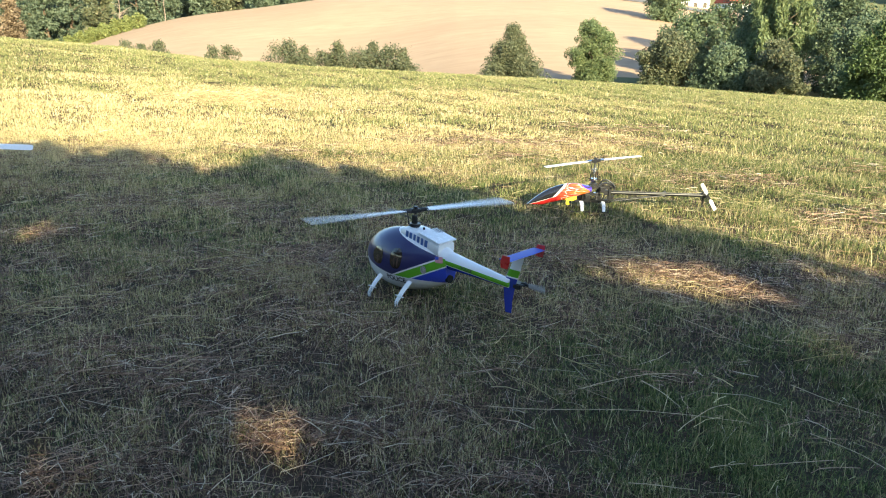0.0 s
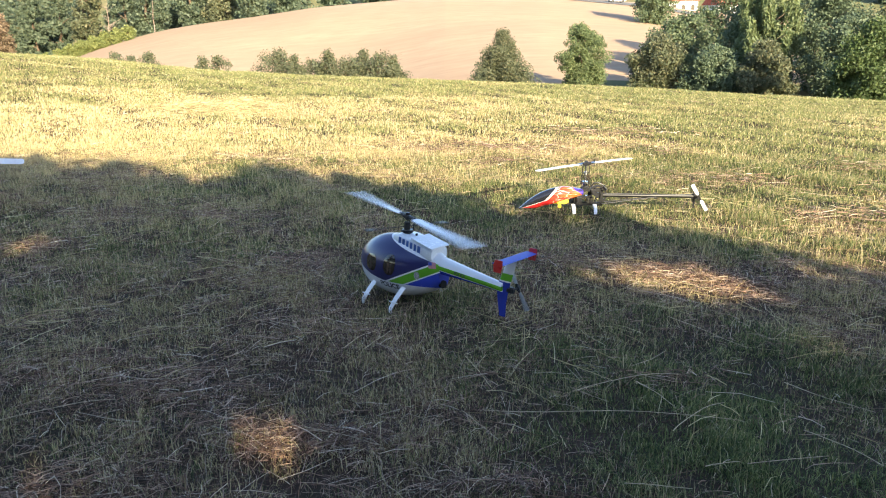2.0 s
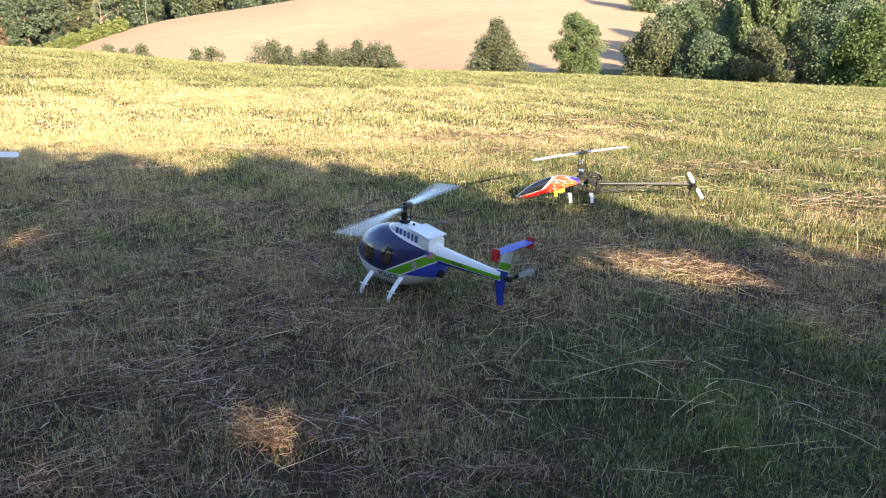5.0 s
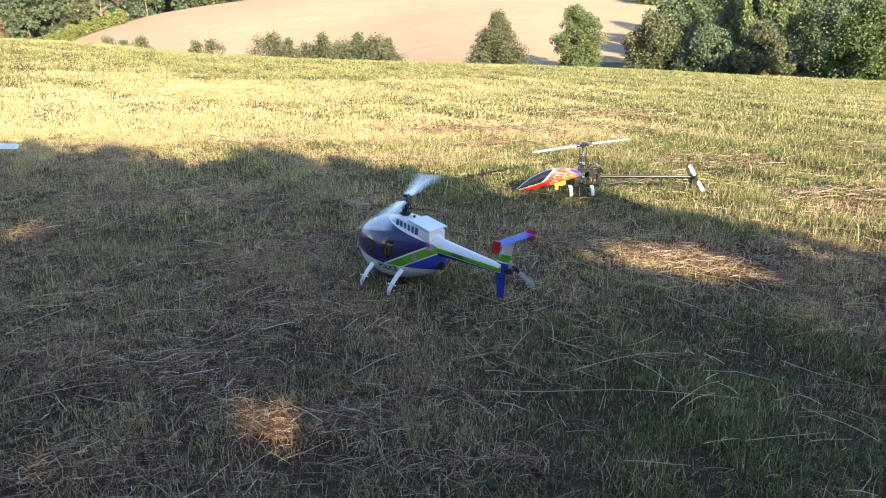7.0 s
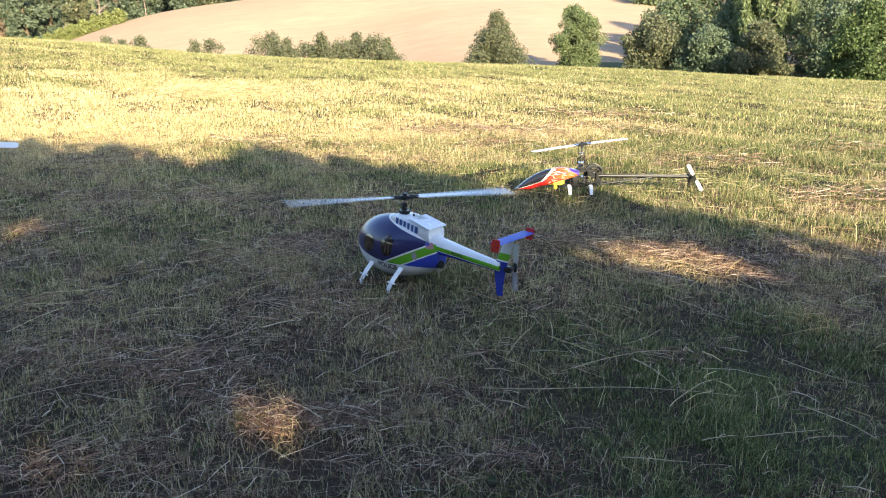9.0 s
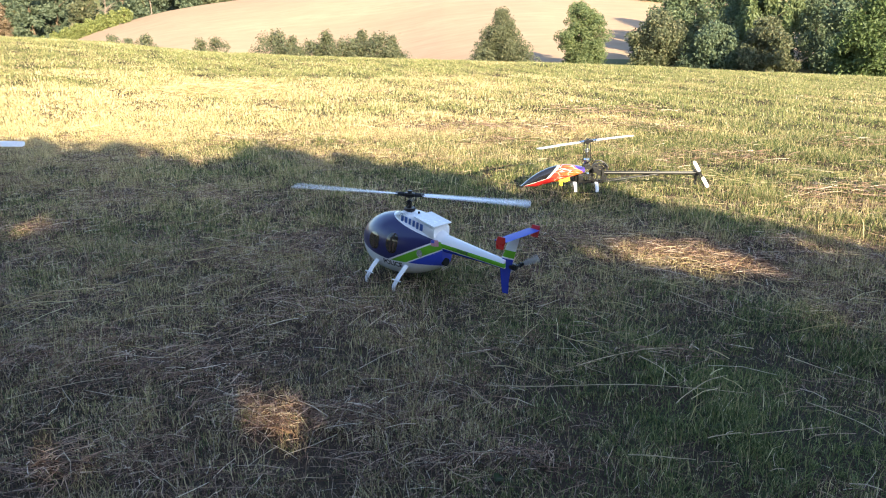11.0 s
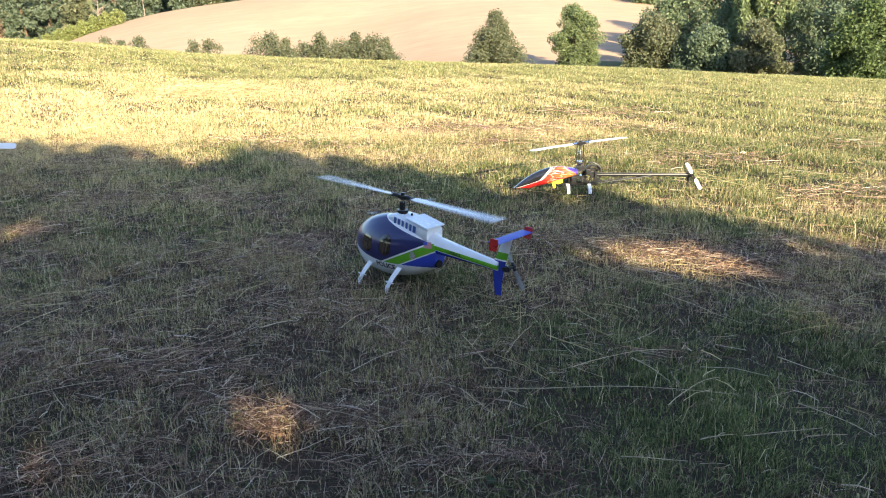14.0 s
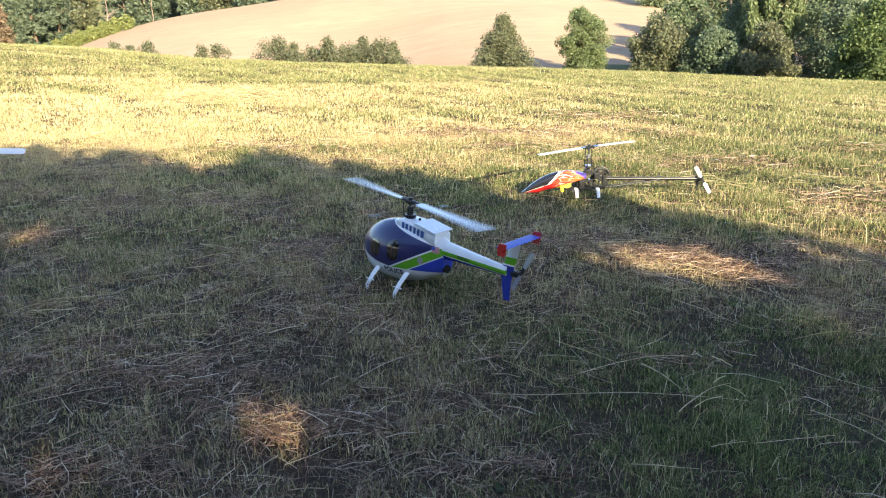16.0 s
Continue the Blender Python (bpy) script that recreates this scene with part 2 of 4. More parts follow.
def root(name, m, label, category, group="", kind=""):
    ob = new(name)
    ob.empty_display_size = 0.1
    ob.matrix_basis = m
    return tagged(ob, label, category, group, kind)


def box(bm, size, at, bevel=0.0, turn=(0, 0, 0)):
    r = bmesh.ops.create_cube(bm, size=1.0, matrix=pose(*at, *turn) @ Matrix.Diagonal((*size, 1)))
    if bevel:
        edges = list({e for v in r["verts"] for e in v.link_edges})
        bmesh.ops.bevel(bm, geom=edges, offset=bevel, segments=2, affect="EDGES")
    return bm


def rod(bm, a, b, r0, r1=None, sides=12):
    a, b = Vector(a), Vector(b)
    d = b - a
    m = Matrix.Translation((a + b) / 2) @ d.to_track_quat("Z", "Y").to_matrix().to_4x4()
    bmesh.ops.create_cone(bm, cap_ends=True, segments=sides, radius1=r0, radius2=r0 if r1 is None else r1, depth=d.length, matrix=m)
    return bm


def loft(bm, rings, close=True):
    """Skin over rings of points, capped at both ends."""
    rows = [[bm.verts.new(p) for p in ring] for ring in rings]
    n = len(rows[0])
    for a, b in zip(rows, rows[1:]):
        for i in range(n):
            bm.faces.new((a[i], a[(i + 1) % n], b[(i + 1) % n], b[i]))
    if close:
        bm.faces.new(rows[0][::-1])
        bm.faces.new(rows[-1])
    bmesh.ops.recalc_face_normals(bm, faces=bm.faces[:])
    return bm


def foil(bm, stations, n=14):
    """A blade or fin: stations of (point, chord direction, thickness direction, chord, thickness)."""
    rings = []
    for p, cdir, tdir, chord, thick in stations:
        p, cdir, tdir = Vector(p), Vector(cdir), Vector(tdir)
        ring = []
        for i in range(n):
            a = 2 * math.pi * i / n
            u = math.cos(a)
            ring.append(p + cdir * (u * chord / 2) + tdir * (math.sin(a) * thick / 2 * (0.75 + 0.25 * u)))
        rings.append(ring)
    return loft(bm, rings)


def text_mesh(words, size):
    cu = bpy.data.curves.new("lettering", "FONT")
    cu.body, cu.size, cu.align_x, cu.align_y = words, size, "CENTER", "CENTER"
    cu.offset = size * 0.03
    ob = new("lettering", cu)
    me = bpy.data.meshes.new_from_object(ob)
    bpy.data.objects.remove(ob)
    bm = bmesh.new()
    bm.from_mesh(me)
    bmesh.ops.triangulate(bm, faces=bm.faces[:])
    bmesh.ops.subdivide_edges(bm, edges=bm.edges[:], cuts=1)
    return bm


def smooth_step(v, a, b):
    s = np.clip((v - a) / (b - a), 0, 1)
    return s * s * (3 - 2 * s)


# ------------------------------------------------------------------ ground
RIDGE_X = (-400, -140, -112, -100, -87, -72, -61, -50, -33, 0, 25, 50, 67, 100, 160, 400)
RIDGE_Z = (-13, -13, -12, -8.4, -4.0, -0.2, 1.6, 3.0, 5.6, 8.7, 9.0, 7.5, 5.2, 4.0, 3.0, 3.0)


CREST_X = (-60, -12.3, -10.7, -9.2, -7.6, -4.8, 0, 3.4, 6.6, 9.0, 12.3, 60)
CREST_Z = (2.5, 0.64, 0.54, 0.40, 0.24, 0.12, -0.01, -0.10, -0.20, -0.34, -0.46, -2.5)


def terrain(x, y):
    x, y = np.asarray(x, float), np.asarray(y, float)
    k = smooth_step(x, -26, 14)
    floor_z = -7.8 + 3.6 * k
    z = smooth_step(y, 6, 22) * np.interp(x, CREST_X, CREST_Z)
    z = z + np.interp(y, (22, 26, 31, 45, 60, 75, 90), (0, -0.25, -1.0, -4.4, -6.6, -7.6, -7.8)) * (1 - 0.46 * k * smooth_step(y, 31, 60))
    ridge = np.interp(x * 205 / np.clip(y, 84, 205), RIDGE_X, RIDGE_Z)
    far = smooth_step(y, 84, 205) * (1 - k) + np.clip((y - 77) / 128, 0, 1) * k
    fall = smooth_step(y, 60, 90)
    z = z * (1 - fall) + fall * floor_z
    z = z + far * (ridge - floor_z)
    left = smooth_step(-x, -20, 60)
    z = z - left * smooth_step(y, 205, 235) * (np.maximum(ridge, -12) + 12) + smooth_step(y, 235, 430) * (32 + 14 * left)
    return z


def lumps(x, y):
    """Small unevenness of the mown field."""
    return 0.018 * np.sin(x * 2.1 + 1.3 * np.sin(y * 1.7)) * np.cos(y * 2.6 + x) + 0.012 * np.sin(x * 5.3 + y * 3.1)


def build_ground():
    xs = np.concatenate([-np.geomspace(3000, 160, 12), np.arange(-150, -30, 5), np.arange(-30, -14, 0.8), np.arange(-14, 14, 0.25), np.arange(14, 30, 0.8), np.arange(30, 150, 5), np.geomspace(160, 3000, 12)])
    ys = np.concatenate([-np.geomspace(3000, 32, 12), np.arange(-30, -9, 1.5), np.arange(-9, 0, 0.45), np.arange(0, 26, 0.25), np.arange(26, 40, 0.8), np.arange(40, 262, 3), np.geomspace(270, 4000, 18)])
    gx, gy = np.meshgrid(xs, ys)
    near = (np.abs(gx) < 30) & (np.abs(gy) < 40)
    gz = terrain(gx, gy) + np.where(near, lumps(gx, gy), 0)
    n, m = len(xs), len(ys)
    i = np.arange(n * m).reshape(m, n)
    faces = np.stack([i[:-1, :-1], i[:-1, 1:], i[1:, 1:], i[1:, :-1]], -1).reshape(-1, 4)
    me = fast_mesh("ground", np.stack([gx, gy, gz], -1).reshape(-1, 3), faces, [M_MEADOW, M_VALLEY, M_HILL])
    cx, cy = (gx[:-1, :-1] + gx[1:, 1:]) / 2, (gy[:-1, :-1] + gy[1:, 1:]) / 2
    hill = (cy > 73 + 9 * smooth_step(cx, 11, 17)) & (cy < 212) & (cx > -102) & (cx < 170)
    kind = np.where(hill, 2, np.where(cy > 60, 1, 0)).astype(np.int32)
    me.polygons.foreach_set("material_index", kind.ravel())
    me.polygons.foreach_set("use_smooth", np.ones(kind.size, bool))
    tagged(new("ground", me), "mown meadow falling into a valley before a harvested hill", "ground", kind="structure")


build_ground()

# ------------------------------------------------------------------ grass, stubble and hay
rng = np.random.default_rng(7)


def lattice(x, y, size, seed):
    """Smooth random field, 0 to 1, with features of the given size in metres."""
    table = np.random.default_rng(seed).random((128, 128))
    u, v = np.asarray(x, float) / size + 500.37, np.asarray(y, float) / size + 500.61
    i, j = np.floor(u).astype(int), np.floor(v).astype(int)
    fu, fv = u - i, v - j
    fu, fv = fu * fu * (3 - 2 * fu), fv * fv * (3 - 2 * fv)
    i0, i1, j0, j1 = i % 128, (i + 1) % 128, j % 128, (j + 1) % 128
    return (table[i0, j0] * (1 - fu) + table[i1, j0] * fu) * (1 - fv) + (table[i0, j1] * (1 - fu) + table[i1, j1] * fu) * fv


def clumps(x, y):
    """Tufts and bare spots: 0 bare, up to about 1.6 in a thick tuft."""
    c = 0.55 * lattice(x, y, 0.16, 31) + 0.45 * lattice(x + 0.3 * y, y, 0.055, 32)
    return 1.7 * smooth_step(c, 0.22, 0.78)


def patchiness(x, y):
    """How green the meadow is: 0 dry, 1 lush."""
    g = 0.48 + 0.85 * (lattice(x, y, 1.9, 11) - 0.5) + 0.75 * (lattice(x + 0.5 * y, y, 0.7, 12) - 0.5) + 0.6 * (lattice(x, y, 0.24, 13) - 0.5)
    g = g + 0.35 * np.exp(-((x - 4.5) / 2.6) ** 2 - ((y - 9.5) / 3.5) ** 2) + 0.28 * np.exp(-((x - 0.6) / 0.9) ** 2 - ((y - 3.1) / 0.6) ** 2)
    g = g + 0.4 * np.exp(-((x + 0.3) / 2.5) ** 2 - ((y - 6.4) / 0.9) ** 2) + 0.35 * smooth_step(y, 12, 19) - 0.6 * np.exp(-((x + 4.5) / 4.2) ** 2 - ((y - 10) / 3.6) ** 2)
    g = g - 0.35 * np.exp(-((x + 0.5) / 0.5) ** 2 - ((y - 2.6) / 0.25) ** 2) - 0.4 * np.exp(-((x - 1.5) / 0.7) ** 2 - ((y - 4.6) / 0.4) ** 2)
    g = g + 0.65 * np.exp(-((x - 2.1) / 2.2) ** 2 - ((y - 6.9) / 1.7) ** 2)
    g = g - 0.55 * (1 - smooth_step(y, 2.4, 5.6)) * smooth_step(-x, -0.6, 0.5) + 0.45 * np.exp(-((x - 1.0) / 1.1) ** 2 - ((y - 2.6) / 1.0) ** 2)
    g = g + smooth_step(x, 1.0, 5.0) * smooth_step(y, 7.5, 11) * 0.22 - 0.9 * np.exp(-((x + 4.05) / 1.1) ** 2 - ((y - 14.0) / 0.7) ** 2)
    g = g - 0.30 * smooth_step(-x, 0.5, 4.0) * smooth_step(y, 7, 9) * (1 - smooth_step(y, 13, 17)) + 0.25 * smooth_step(y, 14.5, 18)
    return np.clip(g, 0.03, 0.97)


def scatter(count, y0, y1, power=1.0):
    """Points over the part of the meadow that lies before the camera's path, thinning out with distance."""
    y = y0 + (y1 - y0) * rng.random(count) ** power
    keep = rng.random(count) < (0.66 * y + 0.5) / (0.66 * y1 + 0.5)
    y = y[keep]
    x = (rng.random(len(y)) * 2 - 1) * (0.66 * y + 0.5)
    return x, y


def blades(name, x, y, height, width, lean, mat, label, category, segments=2):
    """Grass blades or stalks, each a tapering strip bent over its length."""
    n = len(x)
    z = terrain(x, y) + lumps(x, y) - 0.004
    az = rng.random(n) * 2 * np.pi
    face = rng.random(n) * 2 * np.pi
    h = height * (0.55 + 0.9 * rng.random(n) ** 1.6) * (0.65 + 0.7 * lattice(x, y, 0.4, 33))
    w = width * (0.7 + 0.6 * rng.random(n))
    ln = lean * rng.random(n) ** 1.3
    lx, ly = np.cos(az) * ln * h, np.sin(az) * ln * h
    wx, wy = np.cos(face) * w / 2, np.sin(face) * w / 2
    b = np.stack([x, y, z], -1)
    side = np.stack([wx, wy, np.zeros(n)], -1)
    tip = b + np.stack([lx, ly, h * np.sqrt(np.clip(1 - 0.6 * ln ** 2, 0.1, 1))], -1)
    if segments == 1:
        v = np.stack([b - side, b + side, tip], 1).reshape(-1, 3)
        f = np.arange(n * 3).reshape(n, 3)
        me = fast_mesh(name, v, f, [mat])
    else:
        mid = b + np.stack([lx * 0.3, ly * 0.3, h * 0.58], -1)
        v = np.stack([b - side, b + side, mid + side * 0.75, mid - side * 0.75, tip], 1).reshape(-1, 3)
        k = np.arange(n)[:, None] * 5
        me = fast_mesh(name, v, [k + np.array([[0, 1, 2, 3]]), k + np.array([[3, 2, 4]])], [mat])
    return tagged(new(name, me), label, category, kind="stuff")


def straws(name, x, y, length, width, mat, label, lift=0.05):
    """Loose cut stalks lying on the ground, each a slightly bent strip."""
    n = len(x)
    az = rng.random(n) * 2 * np.pi
    ln = length * (0.35 + 1.3 * rng.random(n) ** 2.2)
    w = width * (0.7 + 0.7 * rng.random(n))
    bend = (rng.random(n) - 0.5) * 0.3 * ln * rng.random(n)
    z0 = terrain(x, y) + lumps(x, y) + 0.008 + lift * rng.random(n) ** 1.5
    dz = (rng.random(n) - 0.5) * 0.35 * ln * (rng.random(n) ** 1.5)
    dx, dy = np.cos(az), np.sin(az)
    rows = []
    tw = rng.random(n) * np.pi
    for s in (-0.5, 0.0, 0.5):
        c = bend * (0.25 - s * s) * 4
        p = np.stack([x + dx * ln * s - dy * c, y + dy * ln * s + dx * c, np.maximum(z0 + dz * s * 2 - np.abs(s) * 0.01, terrain(x, y) + 0.004)], -1)
        o = np.stack([-dy * np.cos(tw), dx * np.cos(tw), np.sin(tw)], -1) * (w / 2)[:, None]
        rows += [p - o, p + o]
    v = np.stack(rows, 1).reshape(-1, 3)
    k = np.arange(n)[:, None] * 6
    f = np.concatenate([k + np.array([[0, 1, 3, 2]]), k + np.array([[2, 3, 5, 4]])])
    return tagged(new(name, fast_mesh(name, v, f, [mat])), label, "hay", kind="stuff")


def choose(x, y, chance):
    keep = rng.random(len(x)) < chance
    return x[keep], y[keep]


def between(y, a, b, soft=1.2):
    """Share of a belt of the meadow, running out softly at both ends."""
    return smooth_step(y, a - soft, a + soft) * (1 - smooth_step(y, b - soft, b + soft))


def belt(count, y0, y1, a, b, share):
    """Points of a belt, thinned by tufts and by a share that hangs on how green the spot is."""
    x, y = scatter(count, y0, y1)
    return choose(x, y, between(y, a, b) * np.clip(clumps(x, y), np.where(y > 8, 0.95, 0.30), 2) / 1.7 * share(patchiness(x, y)))


def lush(g):
    return 0.05 + 0.95 * g


def dry(g):
    return np.clip(1.02 - 0.9 * g, 0, 1)


def build_meadow():
    blades("grass", *belt(820000, 1.4, 6.0, -2.0, 4.6, lush), 0.048, 0.0026, 1.9, M_GREEN, "short green regrowth between the stubble", "grass")
    blades("undergrowth", *belt(620000, 1.4, 6.0, -2.0, 4.8, lambda g: g ** 0.7), 0.024, 0.0050, 2.4, M_GREEN, "low dense green undergrowth on the soil", "grass", 1)
    blades("thatch", *belt(560000, 1.4, 6.0, -2.0, 4.8, lambda g: (1 - g) ** 0.8), 0.022, 0.0042, 2.6, M_HAY, "brown matted thatch on the soil", "thatch", 1)
    blades("middle_undergrowth", *belt(700000, 3.2, 11.5, 4.6, 9.8, lambda g: 0.3 + 0.7 * g), 0.030, 0.0095, 2.3, M_GREEN, "low dense green undergrowth of the meadow", "grass", 1)
    blades("middle_thatch", *belt(500000, 3.2, 11.5, 4.6, 9.8, dry), 0.028, 0.0080, 2.4, M_STRAW, "matted straw on the soil of the meadow", "thatch", 1)
    blades("far_undergrowth", *belt(470000, 8.0, 26.0, 9.8, 28.0, lambda g: 0.35 + 0.65 * g), 0.036, 0.024, 2.3, M_GRASS_PALE, "low dense grass of the sunlit meadow", "grass", 1)
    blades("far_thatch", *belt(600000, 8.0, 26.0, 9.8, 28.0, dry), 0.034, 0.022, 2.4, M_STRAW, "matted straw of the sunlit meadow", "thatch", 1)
    blades("stubble", *belt(330000, 1.4, 6.0, -2.0, 4.6, dry), 0.046, 0.0021, 1.7, M_STRAW, "pale dry cut stalks standing in the meadow", "stubble")
    blades("middle_grass", *belt(950000, 3.2, 11.5, 4.6, 9.8, lush), 0.052, 0.0058, 1.6, M_GREEN, "low green regrowth of the shaded meadow", "grass", 1)
    blades("middle_stubble", *belt(1000000, 3.2, 11.5, 4.6, 9.8, dry), 0.054, 0.0045, 1.1, M_STRAW, "pale upright stubble of the shaded meadow", "stubble", 1)
    x, y = scatter(42000, 1.5, 11)
    blades("tall_stubble", *choose(x, y, 0.2 + 0.8 * clumps(x, y) / 1.7), 0.085, 0.0028, 1.2, M_STRAW, "taller pale stalks standing out of the stubble", "stubble")
    x, y = scatter(75000, 1.4, 6.5)
    blades("dead_grass", *choose(x, y, (0.15 + 0.85 * clumps(x + 2.7, y) / 1.7) * (1 - 0.6 * patchiness(x, y))), 0.075, 0.0020, 2.0, M_HAY, "thin curled dead grass standing in the shade", "grass")
    x, y = scatter(380000, 1.5, 10)
    g = patchiness(x, y)
    straws("hay", *choose(x, y, (1 - smooth_step(y, 6.5, 10)) * np.clip(clumps(x, y + 3.3), 0.2, 2) / 1.6 * (1 - 0.97 * g) ** 1.5), 0.105, 0.0018, M_HAY, "loose dry hay scattered over the mown meadow")
    x, y = scatter(5000, 1.5, 9)
    straws("long_hay", x, y, 0.24, 0.0019, M_HAY, "long pale hay stalks lying across the grass", 0.07)
    x, y = scatter(6500, 2.6, 7.0)
    straws("straw_stalks", *choose(x, y, np.clip(1.6 * lattice(x, y, 0.8, 51) - 0.35, 0, 1)), 0.22, 0.0026, M_STRAW, "long pale straw stalks strewn over the shaded grass", 0.06)
    blades("far_grass", *belt(980000, 8.0, 26.0, 9.8, 28.0, lush), 0.052, 0.0120, 1.9, M_GRASS_PALE, "sunlit green grass of the mown meadow", "grass", 1)
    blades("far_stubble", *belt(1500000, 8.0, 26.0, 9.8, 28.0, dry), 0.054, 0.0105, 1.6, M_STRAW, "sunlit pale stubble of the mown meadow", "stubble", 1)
    x, y = scatter(40000, 7.0, 25)
    g = patchiness(x, y)
    straws("far_hay", *choose(x, y, (1 - 0.95 * g) * np.clip(lattice(x, y, 0.9, 41) * 2 - 0.5, 0, 1)), 0.12, 0.0048, M_HAY, "pale hay lying over the sunlit meadow", 0.05)
    x, y = scatter(6500, 5.0, 22)
    blades("tall_tufts", *choose(x, y, clumps(x, y) / 1.7), 0.13, 0.0050, 0.8, M_STRAW, "taller dry tufts left standing in the meadow", "stubble")
    # the rest of the meadow, to the sides and behind
    n = 210000
    x, y = rng.triangular(-15, 0, 15, n), rng.triangular(-9, 1, 18, n)
    x, y = choose(x, y, np.where(np.abs(x) > 0.66 * np.maximum(y - 1.5, -0.1) + 1.4 - 20 * (y < 1.4), 1.0, 0.0))
    half = rng.random(len(x)) < patchiness(x, y)
    blades("side_grass", x[half], y[half], 0.060, 0.026, 2.4, M_GREEN, "green regrowth of the meadow beside the flying spot", "grass", 1)
    blades("side_stubble", x[~half], y[~half], 0.060, 0.014, 2.4, M_STRAW, "dry stubble of the meadow beside the flying spot", "stubble", 1)


build_meadow()


def hay_heap(x, y, length, depth, turn, count):
    """A low tangle of cut hay left on the ground."""
    u, v = rng.normal(size=count) * length / 2, rng.normal(size=count) * depth / 2
    c, q = math.cos(radians(turn)), math.sin(radians(turn))
    return x + u * c - v * q, y + u * q + v * c


def build_heaps():
    spots = ((-0.66, 2.62, 0.26, 0.14, -8, 1000), (-0.33, 2.62, 0.24, 0.10, -6, 420), (1.55, 4.62, 0.8, 0.26, -10, 1400), (0.75, 4.95, 0.7, 0.26, -8, 800), (-2.75, 5.15, 0.5, 0.2, 5, 700),
             (-1.75, 3.05, 0.8, 0.22, 4, 800), (-2.9, 6.15, 0.5, 0.2, 0, 420), (-1.1, 2.9, 0.5, 0.2, 6, 350), (-1.3, 2.28, 0.35, 0.15, 10, 420), (0.22, 2.28, 0.3, 0.08, 0, 250), (1.0, 3.15, 0.36, 0.10, 12, 220), (-1.5, 4.6, 0.8, 0.4, 8, 600), (2.4, 7.8, 1.3, 0.6, 0, 1300),
             (-1.9, 6.1, 0.9, 0.3, 4, 700), (-0.6, 3.6, 0.5, 0.2, -5, 300), (0.6, 9.6, 1.4, 0.7, 0, 1300), (-0.9, 4.9, 0.6, 0.25, 0, 450), (2.5, 4.8, 0.6, 0.2, -12, 300))
    xs, ys = zip(*[hay_heap(*p) for p in spots])
    straws("hay_heaps", np.concatenate(xs), np.concatenate(ys), 0.12, 0.0024, M_HAY, "tangled heaps of reddish dry hay on the meadow", 0.045)

    spots = ((1.17, 9.6, 0.7, 0.35, 8, 260), (2.5, 11.5, 1.2, 0.4, 0, 420), (2.78, 9.6, 0.5, 0.3, -10, 160), (3.5, 6.2, 0.6, 0.25, 0, 240), (2.96, 7.7, 0.5, 0.2, 0, 120),
             (0.66, 8.7, 0.6, 0.25, 12, 180), (2.0, 10.2, 0.8, 0.3, 5, 220), (4.6, 8.6, 0.6, 0.4, 0, 140), (-1.8, 8.6, 0.9, 0.3, 0, 260), (0.2, 9.9, 0.9, 0.4, 0, 260))
    xs, ys = zip(*[hay_heap(*p) for p in spots])
    straws("loose_heaps", np.concatenate(xs), np.concatenate(ys), 0.17, 0.0042, M_HAY, "loose heaps of pale hay in the sunlit meadow", 0.10)

    x, y = hay_heap(-4.05, 14.0, 1.0, 0.75, 0, 9500)
    straws("hay_swath", x, y, 0.11, 0.0065, M_STRAW, "pale swath of hay on a low hump", 0.05)


build_heaps()



def build_stalks():
    """Single long stalks lying on top of the grass: x, y, length, turn."""
    spots = ((0.68, 2.74, 1.01, -5), (0.82, 3.03, 0.53, 21), (0.89, 2.89, 0.26, -67), (1.64, 2.95, 0.38, -48), (1.47, 2.5, 0.3, -57), (1.03, 2.74, 0.38, 42),
             (0.14, 2.68, 0.21, -59), (0.73, 2.24, 0.22, -10), (0.39, 3.76, 0.22, 36), (1.34, 3.62, 0.48, -56), (0.99, 2.37, 0.13, 9), (1.46, 4.65, 0.27, 17),
             (-1.5, 2.72, 0.42, 19), (-1.03, 3.46, 0.21, -25), (-0.73, 3.58, 0.33, -31), (-0.38, 3.42, 0.27, 59), (-0.3, 3.42, 0.27, 66), (-0.37, 2.58, 0.33, -25))
    rnd = random.Random(5)
    for x, y, length, turn in spots:
        bm = bmesh.new()
        bend, lift, pts = rnd.uniform(-0.05, 0.05) * length, rnd.uniform(0.045, 0.060), []
        c, q = math.cos(radians(turn)), math.sin(radians(turn))
        for i in range(9):
            u = i / 8 - 0.5
            w = bend * (1 - 4 * u * u) + 0.008 * length * math.sin(9 * u + 30 * x)
            px, py = u * length * c - w * q, u * length * q + w * c
            pts.append(Vector((px, py, lift + float(lumps(x + px, y + py)) - 0.05 * u * u * length)))
        side, up = Vector((-q, c, 0)), Vector((0, 0, 1))
        loft(bm, [[p + (side * math.cos(1.2566 * k) + up * math.sin(1.2566 * k)) * (0.0018 - 0.0001 * i) for k in range(5)] for i, p in enumerate(pts)])
        stalk = part("hay_stalk", bm, M_STALK, None)
        stalk.matrix_basis = pose(x, y, float(terrain(x, y)))
        tagged(stalk, "long pale dry stalk lying across the grass", "stalk", "long stalks on the meadow")


build_stalks()


